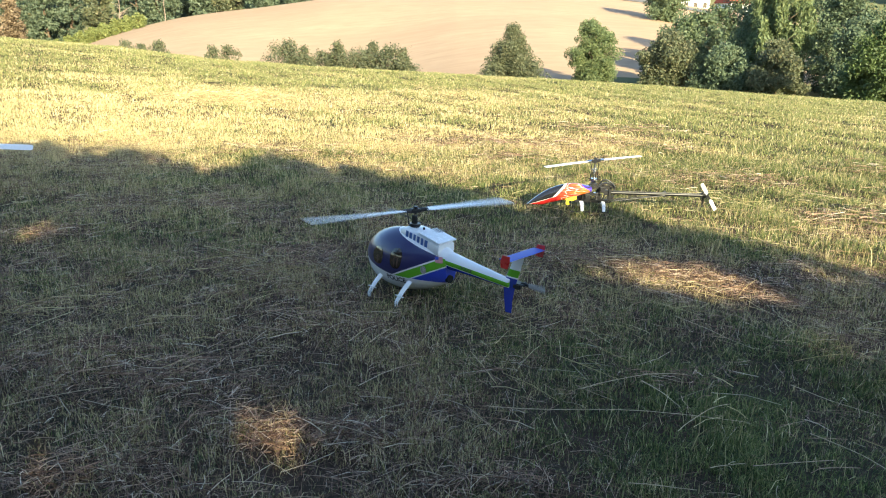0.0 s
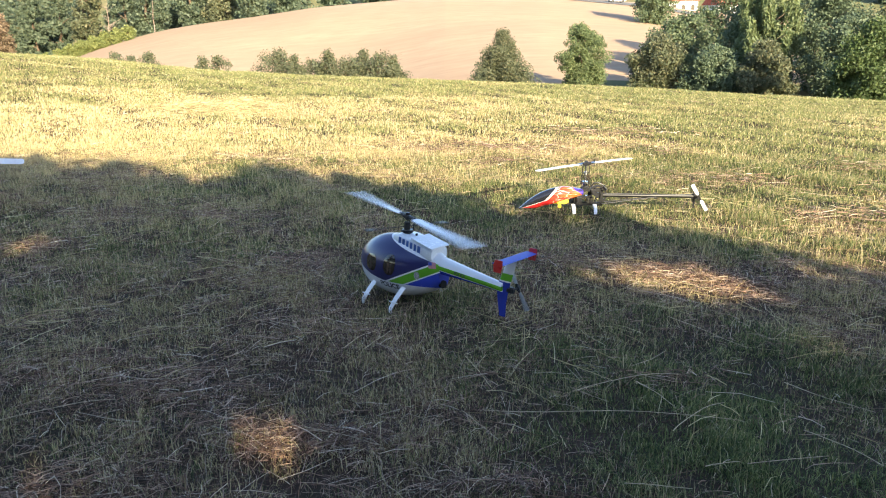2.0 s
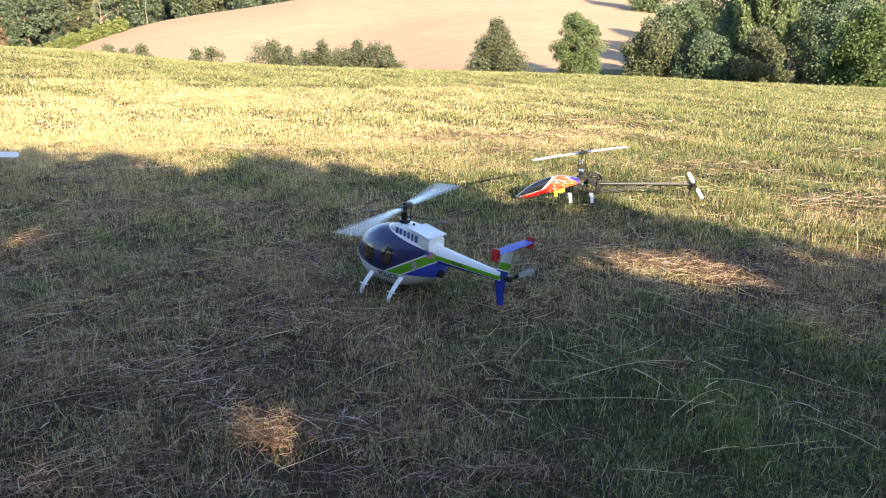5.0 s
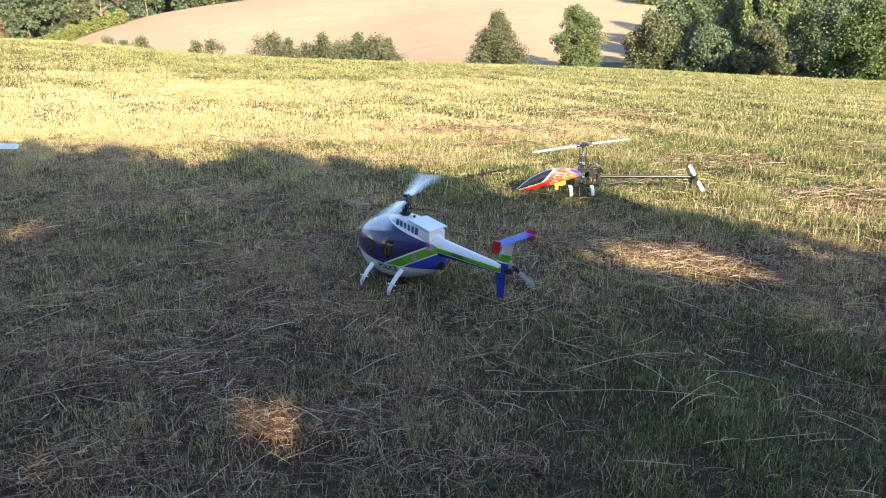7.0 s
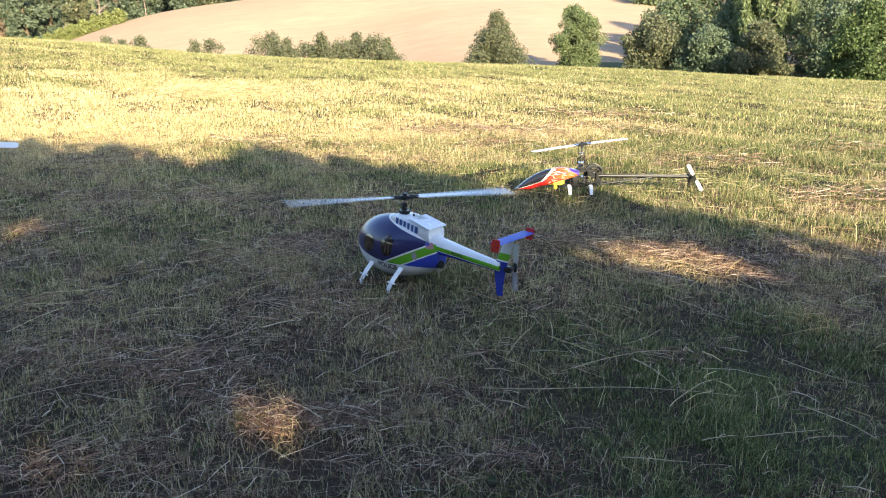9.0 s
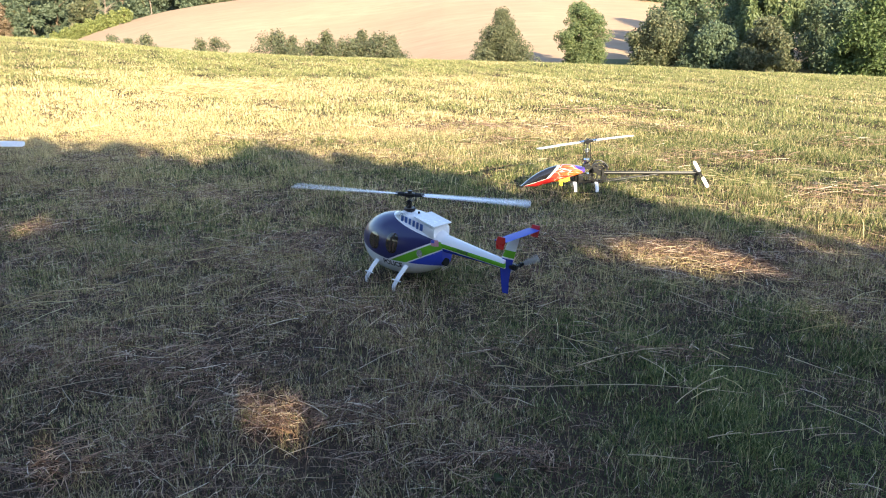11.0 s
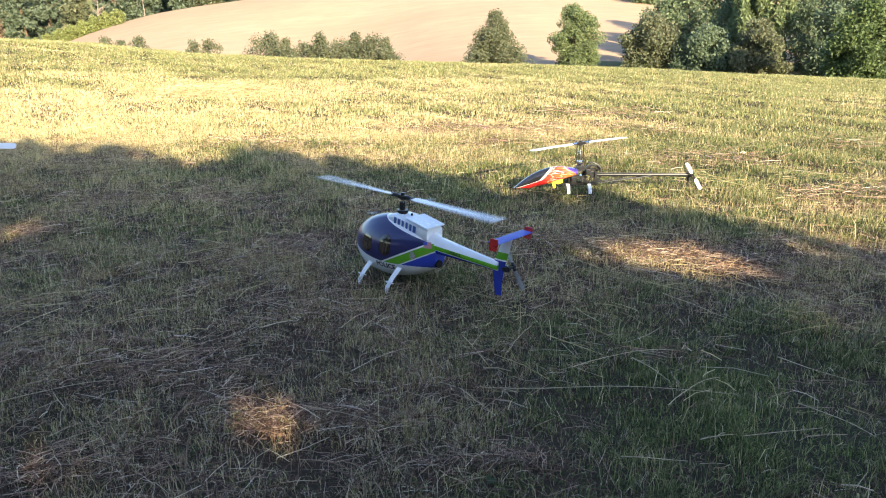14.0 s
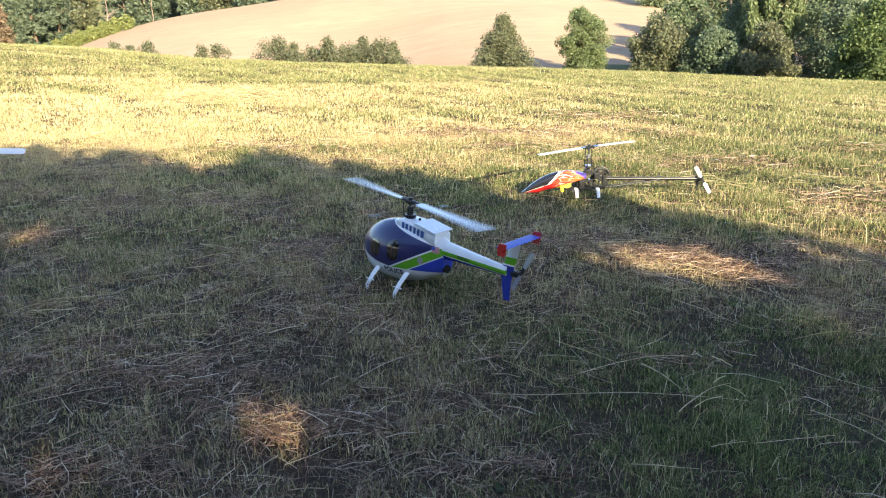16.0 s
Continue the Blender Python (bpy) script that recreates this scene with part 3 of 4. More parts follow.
def build_leaf():
    """One broad weed leaf lying on the hay."""
    bm = bmesh.new()
    rows = []
    for i in range(9):
        u = i / 8
        w = 0.017 * math.sin(math.pi * min(1, u * 0.96 + 0.03)) ** 0.7
        rows.append([bm.verts.new((0.055 * (u - 0.5), k * w, 0.012 * u * (1 - u) + 0.006 * abs(k))) for k in (-1, -0.5, 0, 0.5, 1)])
    for a, b in zip(rows, rows[1:]):
        for i in range(4):
            bm.faces.new((a[i], a[i + 1], b[i + 1], b[i]))
    bmesh.ops.solidify(bm, geom=bm.faces[:], thickness=0.0006)
    leaf = part("weed_leaf", bm, M_LEAF_FRESH, None)
    leaf.matrix_basis = pose(0.17, 2.14, 0.035, 25, 10, 70)
    tagged(leaf, "single broad green weed leaf lying on dry hay", "leaf")


build_leaf()

# ------------------------------------------------------------------ trees


def leaf_cloud(name, centres, radii, count, size, mat, keep=None, droop=0.0):
    """Leaves as small bent cards spread through uneven clumps."""
    centres, radii = np.asarray(centres, float), np.asarray(radii, float)
    share = rng.choice(len(centres), count, p=radii.prod(1) ** 0.75 / (radii.prod(1) ** 0.75).sum())
    d = rng.normal(size=(count, 3))
    d /= np.linalg.norm(d, axis=1)[:, None]
    r = 0.25 + 1.0 * rng.random(count) ** 0.75
    p = centres[share] + d * radii[share] * r[:, None]
    if keep is not None:
        p = p[keep(p)]
    n = len(p)
    a = rng.normal(size=(n, 3))
    a[:, 2] -= droop
    a /= np.linalg.norm(a, axis=1)[:, None]
    b = np.cross(a, rng.normal(size=(n, 3)))
    b /= np.linalg.norm(b, axis=1)[:, None]
    c = np.cross(a, b)
    s = size * (0.6 + 0.8 * rng.random(n))[:, None]
    long = 1.0 + droop
    v = np.stack([p - a * s * 0.4 + b * s * 0.36, p - a * s * 0.4 - b * s * 0.36, p + a * s * long * 0.6 + c * s * 0.1], 1).reshape(-1, 3)
    return fast_mesh(name, v, np.arange(n * 3).reshape(n, 3), [mat])


def trunk_bm(height, radius, limbs, spread, seed):
    rnd = random.Random(seed)
    bm = bmesh.new()
    pts = [Vector((0, 0, -0.4))]
    for i in range(1, 6):
        pts.append(Vector((rnd.uniform(-1, 1) * 0.03 * height, rnd.uniform(-1, 1) * 0.03 * height, height * i / 5)))
    for i, (a, b) in enumerate(zip(pts, pts[1:])):
        rod(bm, a, b, radius * (1 - i * 0.17), radius * (1 - (i + 1) * 0.17), 9)
    for _ in range(limbs):
        k = rnd.randint(1, 4)
        a = pts[k].lerp(pts[k + 1], rnd.random())
        az = rnd.uniform(0, 2 * math.pi)
        b = a + Vector((math.cos(az) * spread, math.sin(az) * spread, spread * rnd.uniform(0.3, 0.9))) * rnd.uniform(0.4, 0.8)
        rod(bm, a, b, radius * 0.35, radius * 0.1, 6)
        c = b + Vector((math.cos(az + 0.6) * spread, math.sin(az + 0.6) * spread, spread * 0.5)) * 0.35
        rod(bm, b, c, radius * 0.12, radius * 0.04, 5)
    return bm


def tree(name, m, height, width, label, shape="round", leaves=4000, size=0.35, mat=None, seed=0, low=0.12, bark=None, category="tree"):
    """A tapered trunk with limbs and a crown of many small leaves in uneven clumps."""
    rnd = random.Random(seed)
    groups = {"hedge_tree": "hedge at the field's foot", "wood_tree": "trees of the wood", "shrub": "shrubs at the field's edge"}
    t = root(name, m, label, category, groups.get(name, ""))
    part("trunk", trunk_bm(height * 0.8, height * 0.022, 12, width * (0.35 if shape == "round" else 0.16), seed), bark or M_BARK, t)
    cs, rs = [], []
    n = {"cone": 110, "column": 120, "round": 70}[shape]
    for i in range(n):
        f = (i + rnd.random()) / n
        z = height * (low + (0.95 - low) * f)
        if shape == "cone":
            reach = width / 2 * (1 - f) ** 0.8 * 0.88
        elif shape == "column":
            reach = width / 2 * 0.86 * (0.8 + 0.2 * math.sin(f * 3.1)) * (1 - max(0, f - 0.75) * 2.4)
        else:
            reach = width / 2 * math.sqrt(max(0.05, 1 - (2 * f - 0.9) ** 2)) * 0.8
        az = rnd.uniform(0, 6.283)
        d = reach * math.sqrt(rnd.random()) * (rnd.uniform(0.8, 1.22) if shape == "round" else rnd.uniform(0.85, 1.1))
        rr = width * rnd.uniform(0.07, 0.19) * ((0.45 + 0.55 * (1 - f)) if shape == "cone" else (0.75 + 0.25 * (1 - f)))
        cs.append((math.cos(az) * d, math.sin(az) * d, z))
        rs.append((rr, rr, rr * 0.85))
    me = leaf_cloud("crown", cs, rs, leaves, size, mat or M_LEAF)
    crown = new("crown", me)
    crown.parent = t
    return t


def on_ground(x, y, sink=0.05, rz=0.0):
    return pose(x, y, float(terrain(x, y)) - sink, 0, 0, rz)


def build_far_trees():
    tree("tree", on_ground(5.4, 74), 5.9, 7.2, "broad cone-shaped deciduous tree at the field's foot", "cone", 36000, 0.155, M_LEAF_DRY, 3, 0.05)
    tree("tree", on_ground(13.1, 75), 6.2, 4.6, "slender pale-leaved tree at the field's foot", "column", 32000, 0.155, M_WILLOW, 12, 0.05)
    # hedge of small trees along the field's foot
    for i, (x, h, w) in enumerate(((-15.6, 5.3, 3.0), (-14.2, 4.5, 2.6), (-12.6, 4.3, 2.6), (-11.0, 4.7, 2.6), (-9.4, 4.1, 2.6), (-7.8, 4.5, 2.8), (-6.2, 4.2, 2.8), (-4.9, 3.6, 2.4))):
        tree("hedge_tree", on_ground(x, 74 + (i % 3) * 0.9), h + 0.5 + 0.4 * (i % 2), w * 2.2, "small hedgerow tree with dry green leaves", "cone" if i % 2 else "round", 9000, 0.17, M_LEAF_DRY, 20 + i, 0.05)
    for i, (x, h, w) in enumerate(((-31.0, 4.2, 2.4), (-29.4, 3.9, 2.2), (-27.8, 4.3, 2.6), (-22.8, 3.9, 2.2), (-21.2, 4.0, 2.4))):
        tree("shrub", on_ground(x, 74), h + 1.75, w * 1.5, "low dark shrub at the meadow's edge", "round", 4000, 0.17, M_LEAF_DRY, 40 + i, 0.05, category="shrub")
    # wood on the right
    spots = ((20.5, 76, 5.4, 6.0, M_LEAF_DRY), (25, 73, 4.5, 6.0, M_LEAF_DARK), (28.5, 70, 5.2, 5.5, M_LEAF_DRY), (24, 84, 5.8, 6.5, M_LEAF),
             (31, 80, 10.2, 8.0, M_LEAF), (35.5, 70, 7.6, 7.0, M_LEAF_DARK), (41, 62, 8.9, 8.0, M_LEAF), (38, 78, 11.8, 9.0, M_LEAF_DARK), (46, 74, 12.5, 9, M_LEAF),
             (45, 60, 9.5, 8, M_LEAF), (53, 66, 11.7, 9, M_LEAF), (28, 92, 5.9, 7, M_LEAF), (35, 98, 10.3, 9, M_LEAF), (44, 94, 13.6, 10, M_LEAF), (54, 90, 14.7, 11, M_LEAF))
    for i, (x, y, h, w, mat) in enumerate(spots):
        tree("wood_tree", on_ground(x, y), h, w, "dense deciduous tree at the wood's edge", "round", 21000 if y < 82 else 10000, 0.235 if y < 82 else 0.33, mat, 60 + i, 0.04)
    tree("wood_tree", on_ground(38.8, 150), 8.6, 9.5, "dark tree standing alone before the hamlet", "round", 9000, 0.42, M_LEAF, 88, 0.04)
    tree("shrub", on_ground(19.6, 76), 1.9, 3.2, "low green shrub at the meadow's edge", "round", 3000, 0.2, M_WILLOW, 89, 0.04, category="shrub")
    tree("bright_tree", on_ground(31.2, 58), 6.9, 6.0, "bright green sunlit tree at the wood's edge", "round", 20000, 0.22, M_LEAF_FRESH, 90, 0.04)
    willow = root("willow", on_ground(30.5, 76), "pale green willow with hanging branches at the wood's edge", "tree")
    part("trunk", trunk_bm(7.4, 0.3, 12, 2.6, 95), M_BARK, willow)
    rnd = random.Random(96)
    cs = [(rnd.uniform(-2.6, 2.6), rnd.uniform(-2.2, 2.2), rnd.uniform(0.9, 9.4)) for _ in range(46)]
    crown = new("crown", leaf_cloud("crown", cs, [(0.42, 0.42, 1.7)] * 46, 22000, 0.24, M_WILLOW, droop=1.6))
    crown.parent = willow
    dead = root("dead_tree", on_ground(-86, 204), "bare pale dead tree before the dark wood", "tree")
    part("trunk", trunk_bm(10.5, 0.2, 22, 3.2, 97), M_BARK_PALE, dead)
    birch = root("birch", on_ground(-75, 206), "slim pale birch trunks before the dark wood", "tree")
    part("trunk", trunk_bm(10.0, 0.15, 8, 1.6, 98), M_BARK_PALE, birch)
    tree("rusty_tree", on_ground(-113, 202), 16.5, 8.5, "broad tree with rusty brown leaves", "round", 9000, 0.5, M_LEAF_RUST, 99, 0.04)
    # wood on the left, beyond the hill's shoulder
    for i in range(22):
        rnd = random.Random(200 + i)
        x = -128 + (i % 11) * 8.6 + rnd.uniform(-2, 2)
        y = 212 + (i // 11) * 16 + rnd.uniform(-4, 4) - 0.0
        tree("wood_tree", on_ground(x, y), rnd.uniform(20, 25) * (0.66 if i % 11 > 7 else 1.0), rnd.uniform(9, 12), "dense dark tree of the wood beyond the hill", "round", 6800, 0.72, M_LEAF_HAZY if i % 4 else M_LEAF_DRY, 300 + i, 0.03)
    for i in range(9):
        x = -102 + i * 3.0
        tree("shrub", on_ground(x, 196), 3.6, 4.2, "bright green shrub along the hill field's edge", "round", 2500, 0.36, M_BROOM, 400 + i, 0.03, category="shrub")


build_far_trees()


def build_far_woods():
    for i in range(26):
        rnd = random.Random(700 + i)
        x = -180 + i * 15.5 + rnd.uniform(-4, 4)
        y = 300 + rnd.uniform(-14, 14)
        tree("wood_tree", on_ground(x, y), rnd.uniform(13, 19), rnd.uniform(14, 18), "dark tree of the far wood on the rise", "round", 2500, 1.2, M_LEAF_HAZY, 700 + i, 0.03)


build_far_woods()

# unseen trees added behind and beside the camera, crowns trimmed to shade the foreground
# far rim of the shade: distance along the field by bearing
EDGE_X = (-0.582, -0.508, -0.434, -0.391, -0.339, -0.287, -0.234, -0.167, -0.100, -0.048, 0.012, 0.065, 0.110, 0.194, 0.240, 0.287, 0.341, 0.419, 0.498, 0.608)
EDGE_Y = (8.61, 8.67, 8.65, 8.04, 7.75, 7.82, 8.37, 7.96, 7.60, 7.38, 6.88, 6.52, 6.34, 6.30, 6.20, 5.75, 5.56, 5.31, 5.13, 4.81)
# sun patches (x, y, half sizes, turn): leaves that would shade them are dropped
GAPS = ((1.7, 4.3, 0.2, 0.12, -37.0), (0.84, 4.66, 0.22, 0.0, -14.0), (1.30, 4.64, 0.36, 0.20, -26.0), (1.62, 4.42, 0.27, 0.12, -36.0), (-0.60, 2.59, 0.23, 0.06, -14.0), (-0.33, 2.61, 0.14, -0.05, -8.0), (-2.99, 5.26, 0.15, 0.13, 24.0), (-1.28, 2.29, 0.11, -0.03, -21.0), (0.18, 2.24, 0.04, -0.12, -7.0), (1.87, 3.63, 0.10, 0.05, -42.0), (2.77, 4.91, 0.12, 0.03, -15.0))


def shaded(p):
    """True where a leaf's shadow falls on the shaded part of the meadow."""
    run = p[:, 2] / TAN_EL
    gx, gy = p[:, 0] + SUN_TO.x * run, p[:, 1] + SUN_TO.y * run
    depth = np.interp(gx / np.maximum(gy, 0.5), EDGE_X, EDGE_Y) + 0.10 * np.sin(gx * 9.0) * np.sin(gx * 2.3 + 1) + np.abs(rng.normal(size=len(gx))) * 0.16 - 0.1 - gy
    ok = (depth > 0) & (rng.random(len(gx)) < 0.08 + (np.maximum(depth, 0) / 1.5) ** 2)
    for x, y, a, b, turn in GAPS:
        c, s = math.cos(radians(turn)), math.sin(radians(turn))
        u, w = (gx - x) * c + (gy - y) * s, -(gx - x) * s + (gy - y) * c
        ok &= (u / (a + 0.12)) ** 2 + (w / (b + 0.21)) ** 2 > 1 + 0.25 * np.sin(gx * 13 + 2) * np.sin(gy * 23)
    return ok


rng = np.random.default_rng(23)


def build_shade_trees():
    # the last two trees are added only to dim sky light near the camera
    for i, (x, y, h, w) in enumerate(((-3.5, -6.0, 8.0, 5.5), (-0.4, -6.6, 8.2, 5.5), (2.4, -7.4, 8.2, 5.2), (5.2, -8.0, 8.0, 5.2), (8.0, -8.4, 8.0, 5.2), (11.0, -8.0, 8.2, 5.5), (-2.0, -12.0, 10.5, 6.5), (2.5, -13.0, 10.5, 6.5), (7.0, -13.8, 10.5, 6.5), (11.5, -13.0, 10.5, 6.5),
                                       (4.6, -3.3, 6.0, 6.5), (-3.4, -3.6, 6.0, 6.5), (8.0, -3.0, 6.0, 6.0), (12.5, -9.8, 10.0, 7.5), (15.5, -10.5, 10.0, 7.5), (-9.0, -5.0, 9.0, 7.5), (-14.0, -3.0, 9.0, 7.5),
                                       (-6.0, -1.2, 10.0, 6.5), (-7.6, 1.8, 10.0, 6.0))):
        t = root("shade_tree", pose(x, y, 0), "unseen leafy tree added to shade the meadow", "tree")
        part("trunk", trunk_bm(h * (0.48 if h < 7 else 0.6), 0.2, 10, w * (0.2 if h < 7 else 0.3), 500 + i), M_BARK, t)
        cs, rs = [], []
        rnd = random.Random(600 + i)
        for _ in range(60):
            f = rnd.random()
            reach = w / 2 * math.sqrt(max(0.1, 1 - (2 * f - 0.9) ** 2))
            az, d = rnd.uniform(0, 6.283), reach * math.sqrt(rnd.random())
            cs.append((math.cos(az) * d, math.sin(az) * d, (3.6 if h < 7 else 2.0) + (h - (4.2 if h < 7 else 2.6)) * f))
            rs.append((1.1, 1.1, 1.0))
        off = np.array([x, y, 0.0])
        crown = new("crown", leaf_cloud("crown", cs, rs, 14000, 0.23, M_LEAF, keep=lambda p: shaded(p + off)))
        crown.parent = t

    # unseen shrubs added to keep low sky light off the near ground
    for i, x in enumerate((-8.5, -5.6, -2.9, 0.2, 3.1, 6.0, 8.9)):
        tree("shrub", on_ground(x, -3.4 - 0.5 * (i % 2)), 2.0 + 0.15 * (i % 3), 3.6, "unseen leafy shrub added to dim the foreground", "round", 3500, 0.24, M_LEAF_DARK, 850 + i, 0.04, category="shrub")
    # unseen row added to close the place behind, darken reflections and stop low rays
    for i in range(13):
        tree("shrub", on_ground(-24 + i * 4.0, -18 + (i % 3) * 0.8), 3.4 + 0.5 * (i % 2), 6.5, "unseen dark leafy shrub added far behind the meadow", "round", 1300, 0.5, M_LEAF_DARK, 820 + i, 0.04, category="shrub")


build_shade_trees()

# ------------------------------------------------------------------ the blue model helicopter
HELI_YAW = 138.0
HUB_Z = 0.492
DISC = pose(0, 0, 0, 0, 0, -HELI_YAW) @ pose(0, 0, 0, 0, 2.4, 0)      # the rotor disc leans slightly


def body_shape(x):
    """Half width, upper and lower half height and centre height of the egg-shaped cabin."""
    if x >= 0.06:
        s = min(1.0, (x - 0.06) / 0.285)
        g = math.sqrt(max(0.0, 1 - s ** 2.2))
        return 0.150 * g, 0.158 * g, 0.186 * g ** 0.9, 0.222 - 0.022 * s * s
    s = (0.06 - x) / 0.34
    return 0.150 * (1 - 0.70 * s ** 1.8), 0.158 * (1 - 0.60 * s ** 2), 0.186 * (1 - 0.42 * s ** 2), 0.222 + 0.03 * s * s


def body_side(x, z, out=0.0):
    """Half width of the cabin at a height."""
    w, hu, hl, c = body_shape(x)
    h = hu if z > c else hl
    return w * max(0.0, 1 - ((z - c) / max(h, 1e-4)) ** 2) ** (0.5 if z > c else 0.34) + out


def cabin_bm():
    rings = []
    for i in range(61):
        x = -0.28 + 0.34 * i / 30 if i <= 30 else 0.06 + 0.285 * math.sin((i - 30) / 30 * math.pi / 2) * 0.9995
        w, hu, hl, c = body_shape(x)
        ring = []
        for k in range(56):
            a = 2 * math.pi * k / 56
            side = abs(math.cos(a)) ** (1.0 if math.sin(a) > 0 else 0.68)
            ring.append((x, w * math.copysign(side, math.cos(a)), c + (hu if math.sin(a) > 0 else hl) * math.sin(a)))
        rings.append(ring)
    return loft(bmesh.new(), rings)


def side_patch(outline, side, out, n=14, e=0.55):
    """A panel with rounded corners that follows the cabin's flank: outline is (x, z, half length, half height, lean)."""
    cx, cz, a, b, lean = outline
    bm = bmesh.new()
    rings = []
    for r in range(n + 1):
        ring = []
        for k in range(32):
            th = 2 * math.pi * k / 32
            u = math.copysign(abs(math.cos(th)) ** e, math.cos(th)) * a * r / n
            w = math.copysign(abs(math.sin(th)) ** e, math.sin(th)) * b * r / n
            x, z = cx + u + lean * w, cz + w
            ring.append(bm.verts.new((x, side * body_side(x, z, out), z)))
        rings.append(ring)
    for p, q in zip(rings[1:], rings[2:]):
        for k in range(32):
            bm.faces.new((p[k], p[(k + 1) % 32], q[(k + 1) % 32], q[k]))
    bm.faces.new(rings[1])
    bmesh.ops.remove_doubles(bm, verts=bm.verts[:], dist=1e-5)
    bmesh.ops.recalc_face_normals(bm, faces=bm.faces[:])
    if side < 0:
        bmesh.ops.reverse_faces(bm, faces=bm.faces[:])
    return bm


def flank_text(words, size, x, z, side, slope=0.0, out=0.0015):
    """Lettering laid on the cabin's flank."""
    bm = text_mesh(words, size)
    for v in bm.verts:
        u, w = v.co.x, v.co.y
        px = x - side * u
        pz = z + w + slope * u
        v.co = Vector((px, side * body_side(px, pz, out), pz))
    return bm


def build_blue_heli():
    h = root("model_helicopter", pose(-0.193, 4.166, 0.0, 0, 0, HELI_YAW), "blue, white and green police-style model helicopter with turning rotor on stubble", "helicopter")
    cabin = part("cabin", cabin_bm(), M_LIVERY, h, "glossy blue egg-shaped cabin with green stripe and white belly")
    for side in (1, -1):
        part("window", side_patch((0.150, 0.228, 0.046, 0.050, -0.1), side, 0.0015, 14, 0.85), M_WINDOW, cabin, "dark tinted front window")
        part("window", side_patch((0.005, 0.240, 0.040, 0.060, -0.1), side, 0.0015, 14, 0.85), M_WINDOW, cabin, "dark tinted door window")
        for x, z, a, b in ((0.012, 0.226, 0.006, 0.034), (-0.008, 0.222, 0.005, 0.030), (0.150, 0.212, 0.008, 0.024)):
            part("seat", side_patch((x, z, a, b, -0.15), side, 0.0024, 5, 0.9), M_SEAT, cabin, "brown seat showing in the tinted window")
        part("lettering", flank_text("POLICE", 0.041, 0.016, 0.117, side, -0.03, 0.0022), M_LETTER_BLACK, cabin, "black word on the white belly", False)
        part("badge", side_patch((-0.165, 0.205, 0.015, 0.022, 0), side, 0.0012, 6, 0.8), M_GREY_DECAL, cabin, "small grey shield badge")
        part("flag_decal", side_patch((-0.244, 0.272, 0.020, 0.017, 0.2), side, 0.0012, 6, 0.3), M_FLAG, cabin, "small red and white striped decal")
        part("flag_corner", side_patch((-0.233, 0.280, 0.009, 0.008, 0.2), side, 0.0020, 4, 0.3), M_STAB, cabin, "blue corner of the decal")
    # solid plug: the darkness inside the exhaust is put into its colour
    bm = bmesh.new()
    rod(bm, (-0.262, 0.012, 0.165), (-0.290, 0.014, 0.162), 0.024, 0.022, 20)
    part("exhaust", bm, M_DARK, h, "round black plug painted as the exhaust's dark opening")
    # engine housing on the roof
    bm = bmesh.new()
    rings = []
    for x, w, z0, z1 in ((0.062, 0.030, 0.345, 0.380), (0.050, 0.062, 0.34, 0.394), (0.02, 0.068, 0.33, 0.402), (-0.06, 0.072, 0.31, 0.396), (-0.16, 0.070, 0.29, 0.376), (-0.232, 0.066, 0.285, 0.360), (-0.240, 0.063, 0.29, 0.356)):
        ring = []
        for k in range(24):
            a = 2 * math.pi * k / 24
            e = 0.45
            ring.append((x, w * math.copysign(abs(math.cos(a)) ** e, math.cos(a)), (z0 + z1) / 2 + (z1 - z0) / 2 * math.copysign(abs(math.sin(a)) ** e, math.sin(a))))
        rings.append(ring)
    house = part("engine_housing", loft(bm, rings), M_WHITE, h, "white engine housing behind the mast")
    bm = box(bmesh.new(), (0.160, 0.146, 0.008), (-0.172, 0, 0.379), 0.003, (0, -12, 0))
    part("lid", bm, M_WHITE, house, "flat white lid over the housing's rear")
    bm = bmesh.new()
    rod(bm, (-0.07, 0.0, 0.396), (-0.07, 0.0, 0.408), 0.007)
    part("screw", bm, M_BLACK, house)
    for side in (1, -1):
        bm = bmesh.new()
        for i, w in enumerate((0.017, 0.018, 0.015, 0.015, 0.015, 0.020)):
            box(bm, (w, 0.003, 0.038), (-0.010 - i * 0.0290, side * 0.0722, 0.371 - i * 0.0050), 0.0, (0, -7, 0))
        part("marking", bm, M_LETTER_BLUE, house, "row of blue marks on the housing", False)
    # tail boom, slightly tapered
    bm = bmesh.new()
    rings = []
    for i in range(13):
        f = i / 12
        x = -0.19 - 0.495 * f
        r = 0.027 * (1 - f) ** 1.2 + 0.024
        z = 0.270 - 0.034 * f
        rings.append([(x, r * math.cos(2 * math.pi * k / 24), z + r * 1.1 * math.sin(2 * math.pi * k / 24)) for k in range(24)])
    boom = part("tail_boom", loft(bm, rings), M_BOOM, h, "white tail boom with green and blue stripes")
    for side in (1, -1):
        bm = text_mesh("POLICE", 0.022)
        for v in bm.verts:
            u, w = v.co.x, v.co.y
            x = -0.42 - side * u
            f = (-0.19 - x) / 0.495
            r = 0.027 * (1 - f) ** 1.2 + 0.024
            v.co = Vector((x, side * (r * math.sqrt(max(0.0, 1 - ((w - 0.001) / r) ** 2)) + 0.0015), 0.270 - 0.034 * f + w - 0.001))
        part("lettering", bm, M_LETTER_BLACK, boom, "black word on the boom", False)
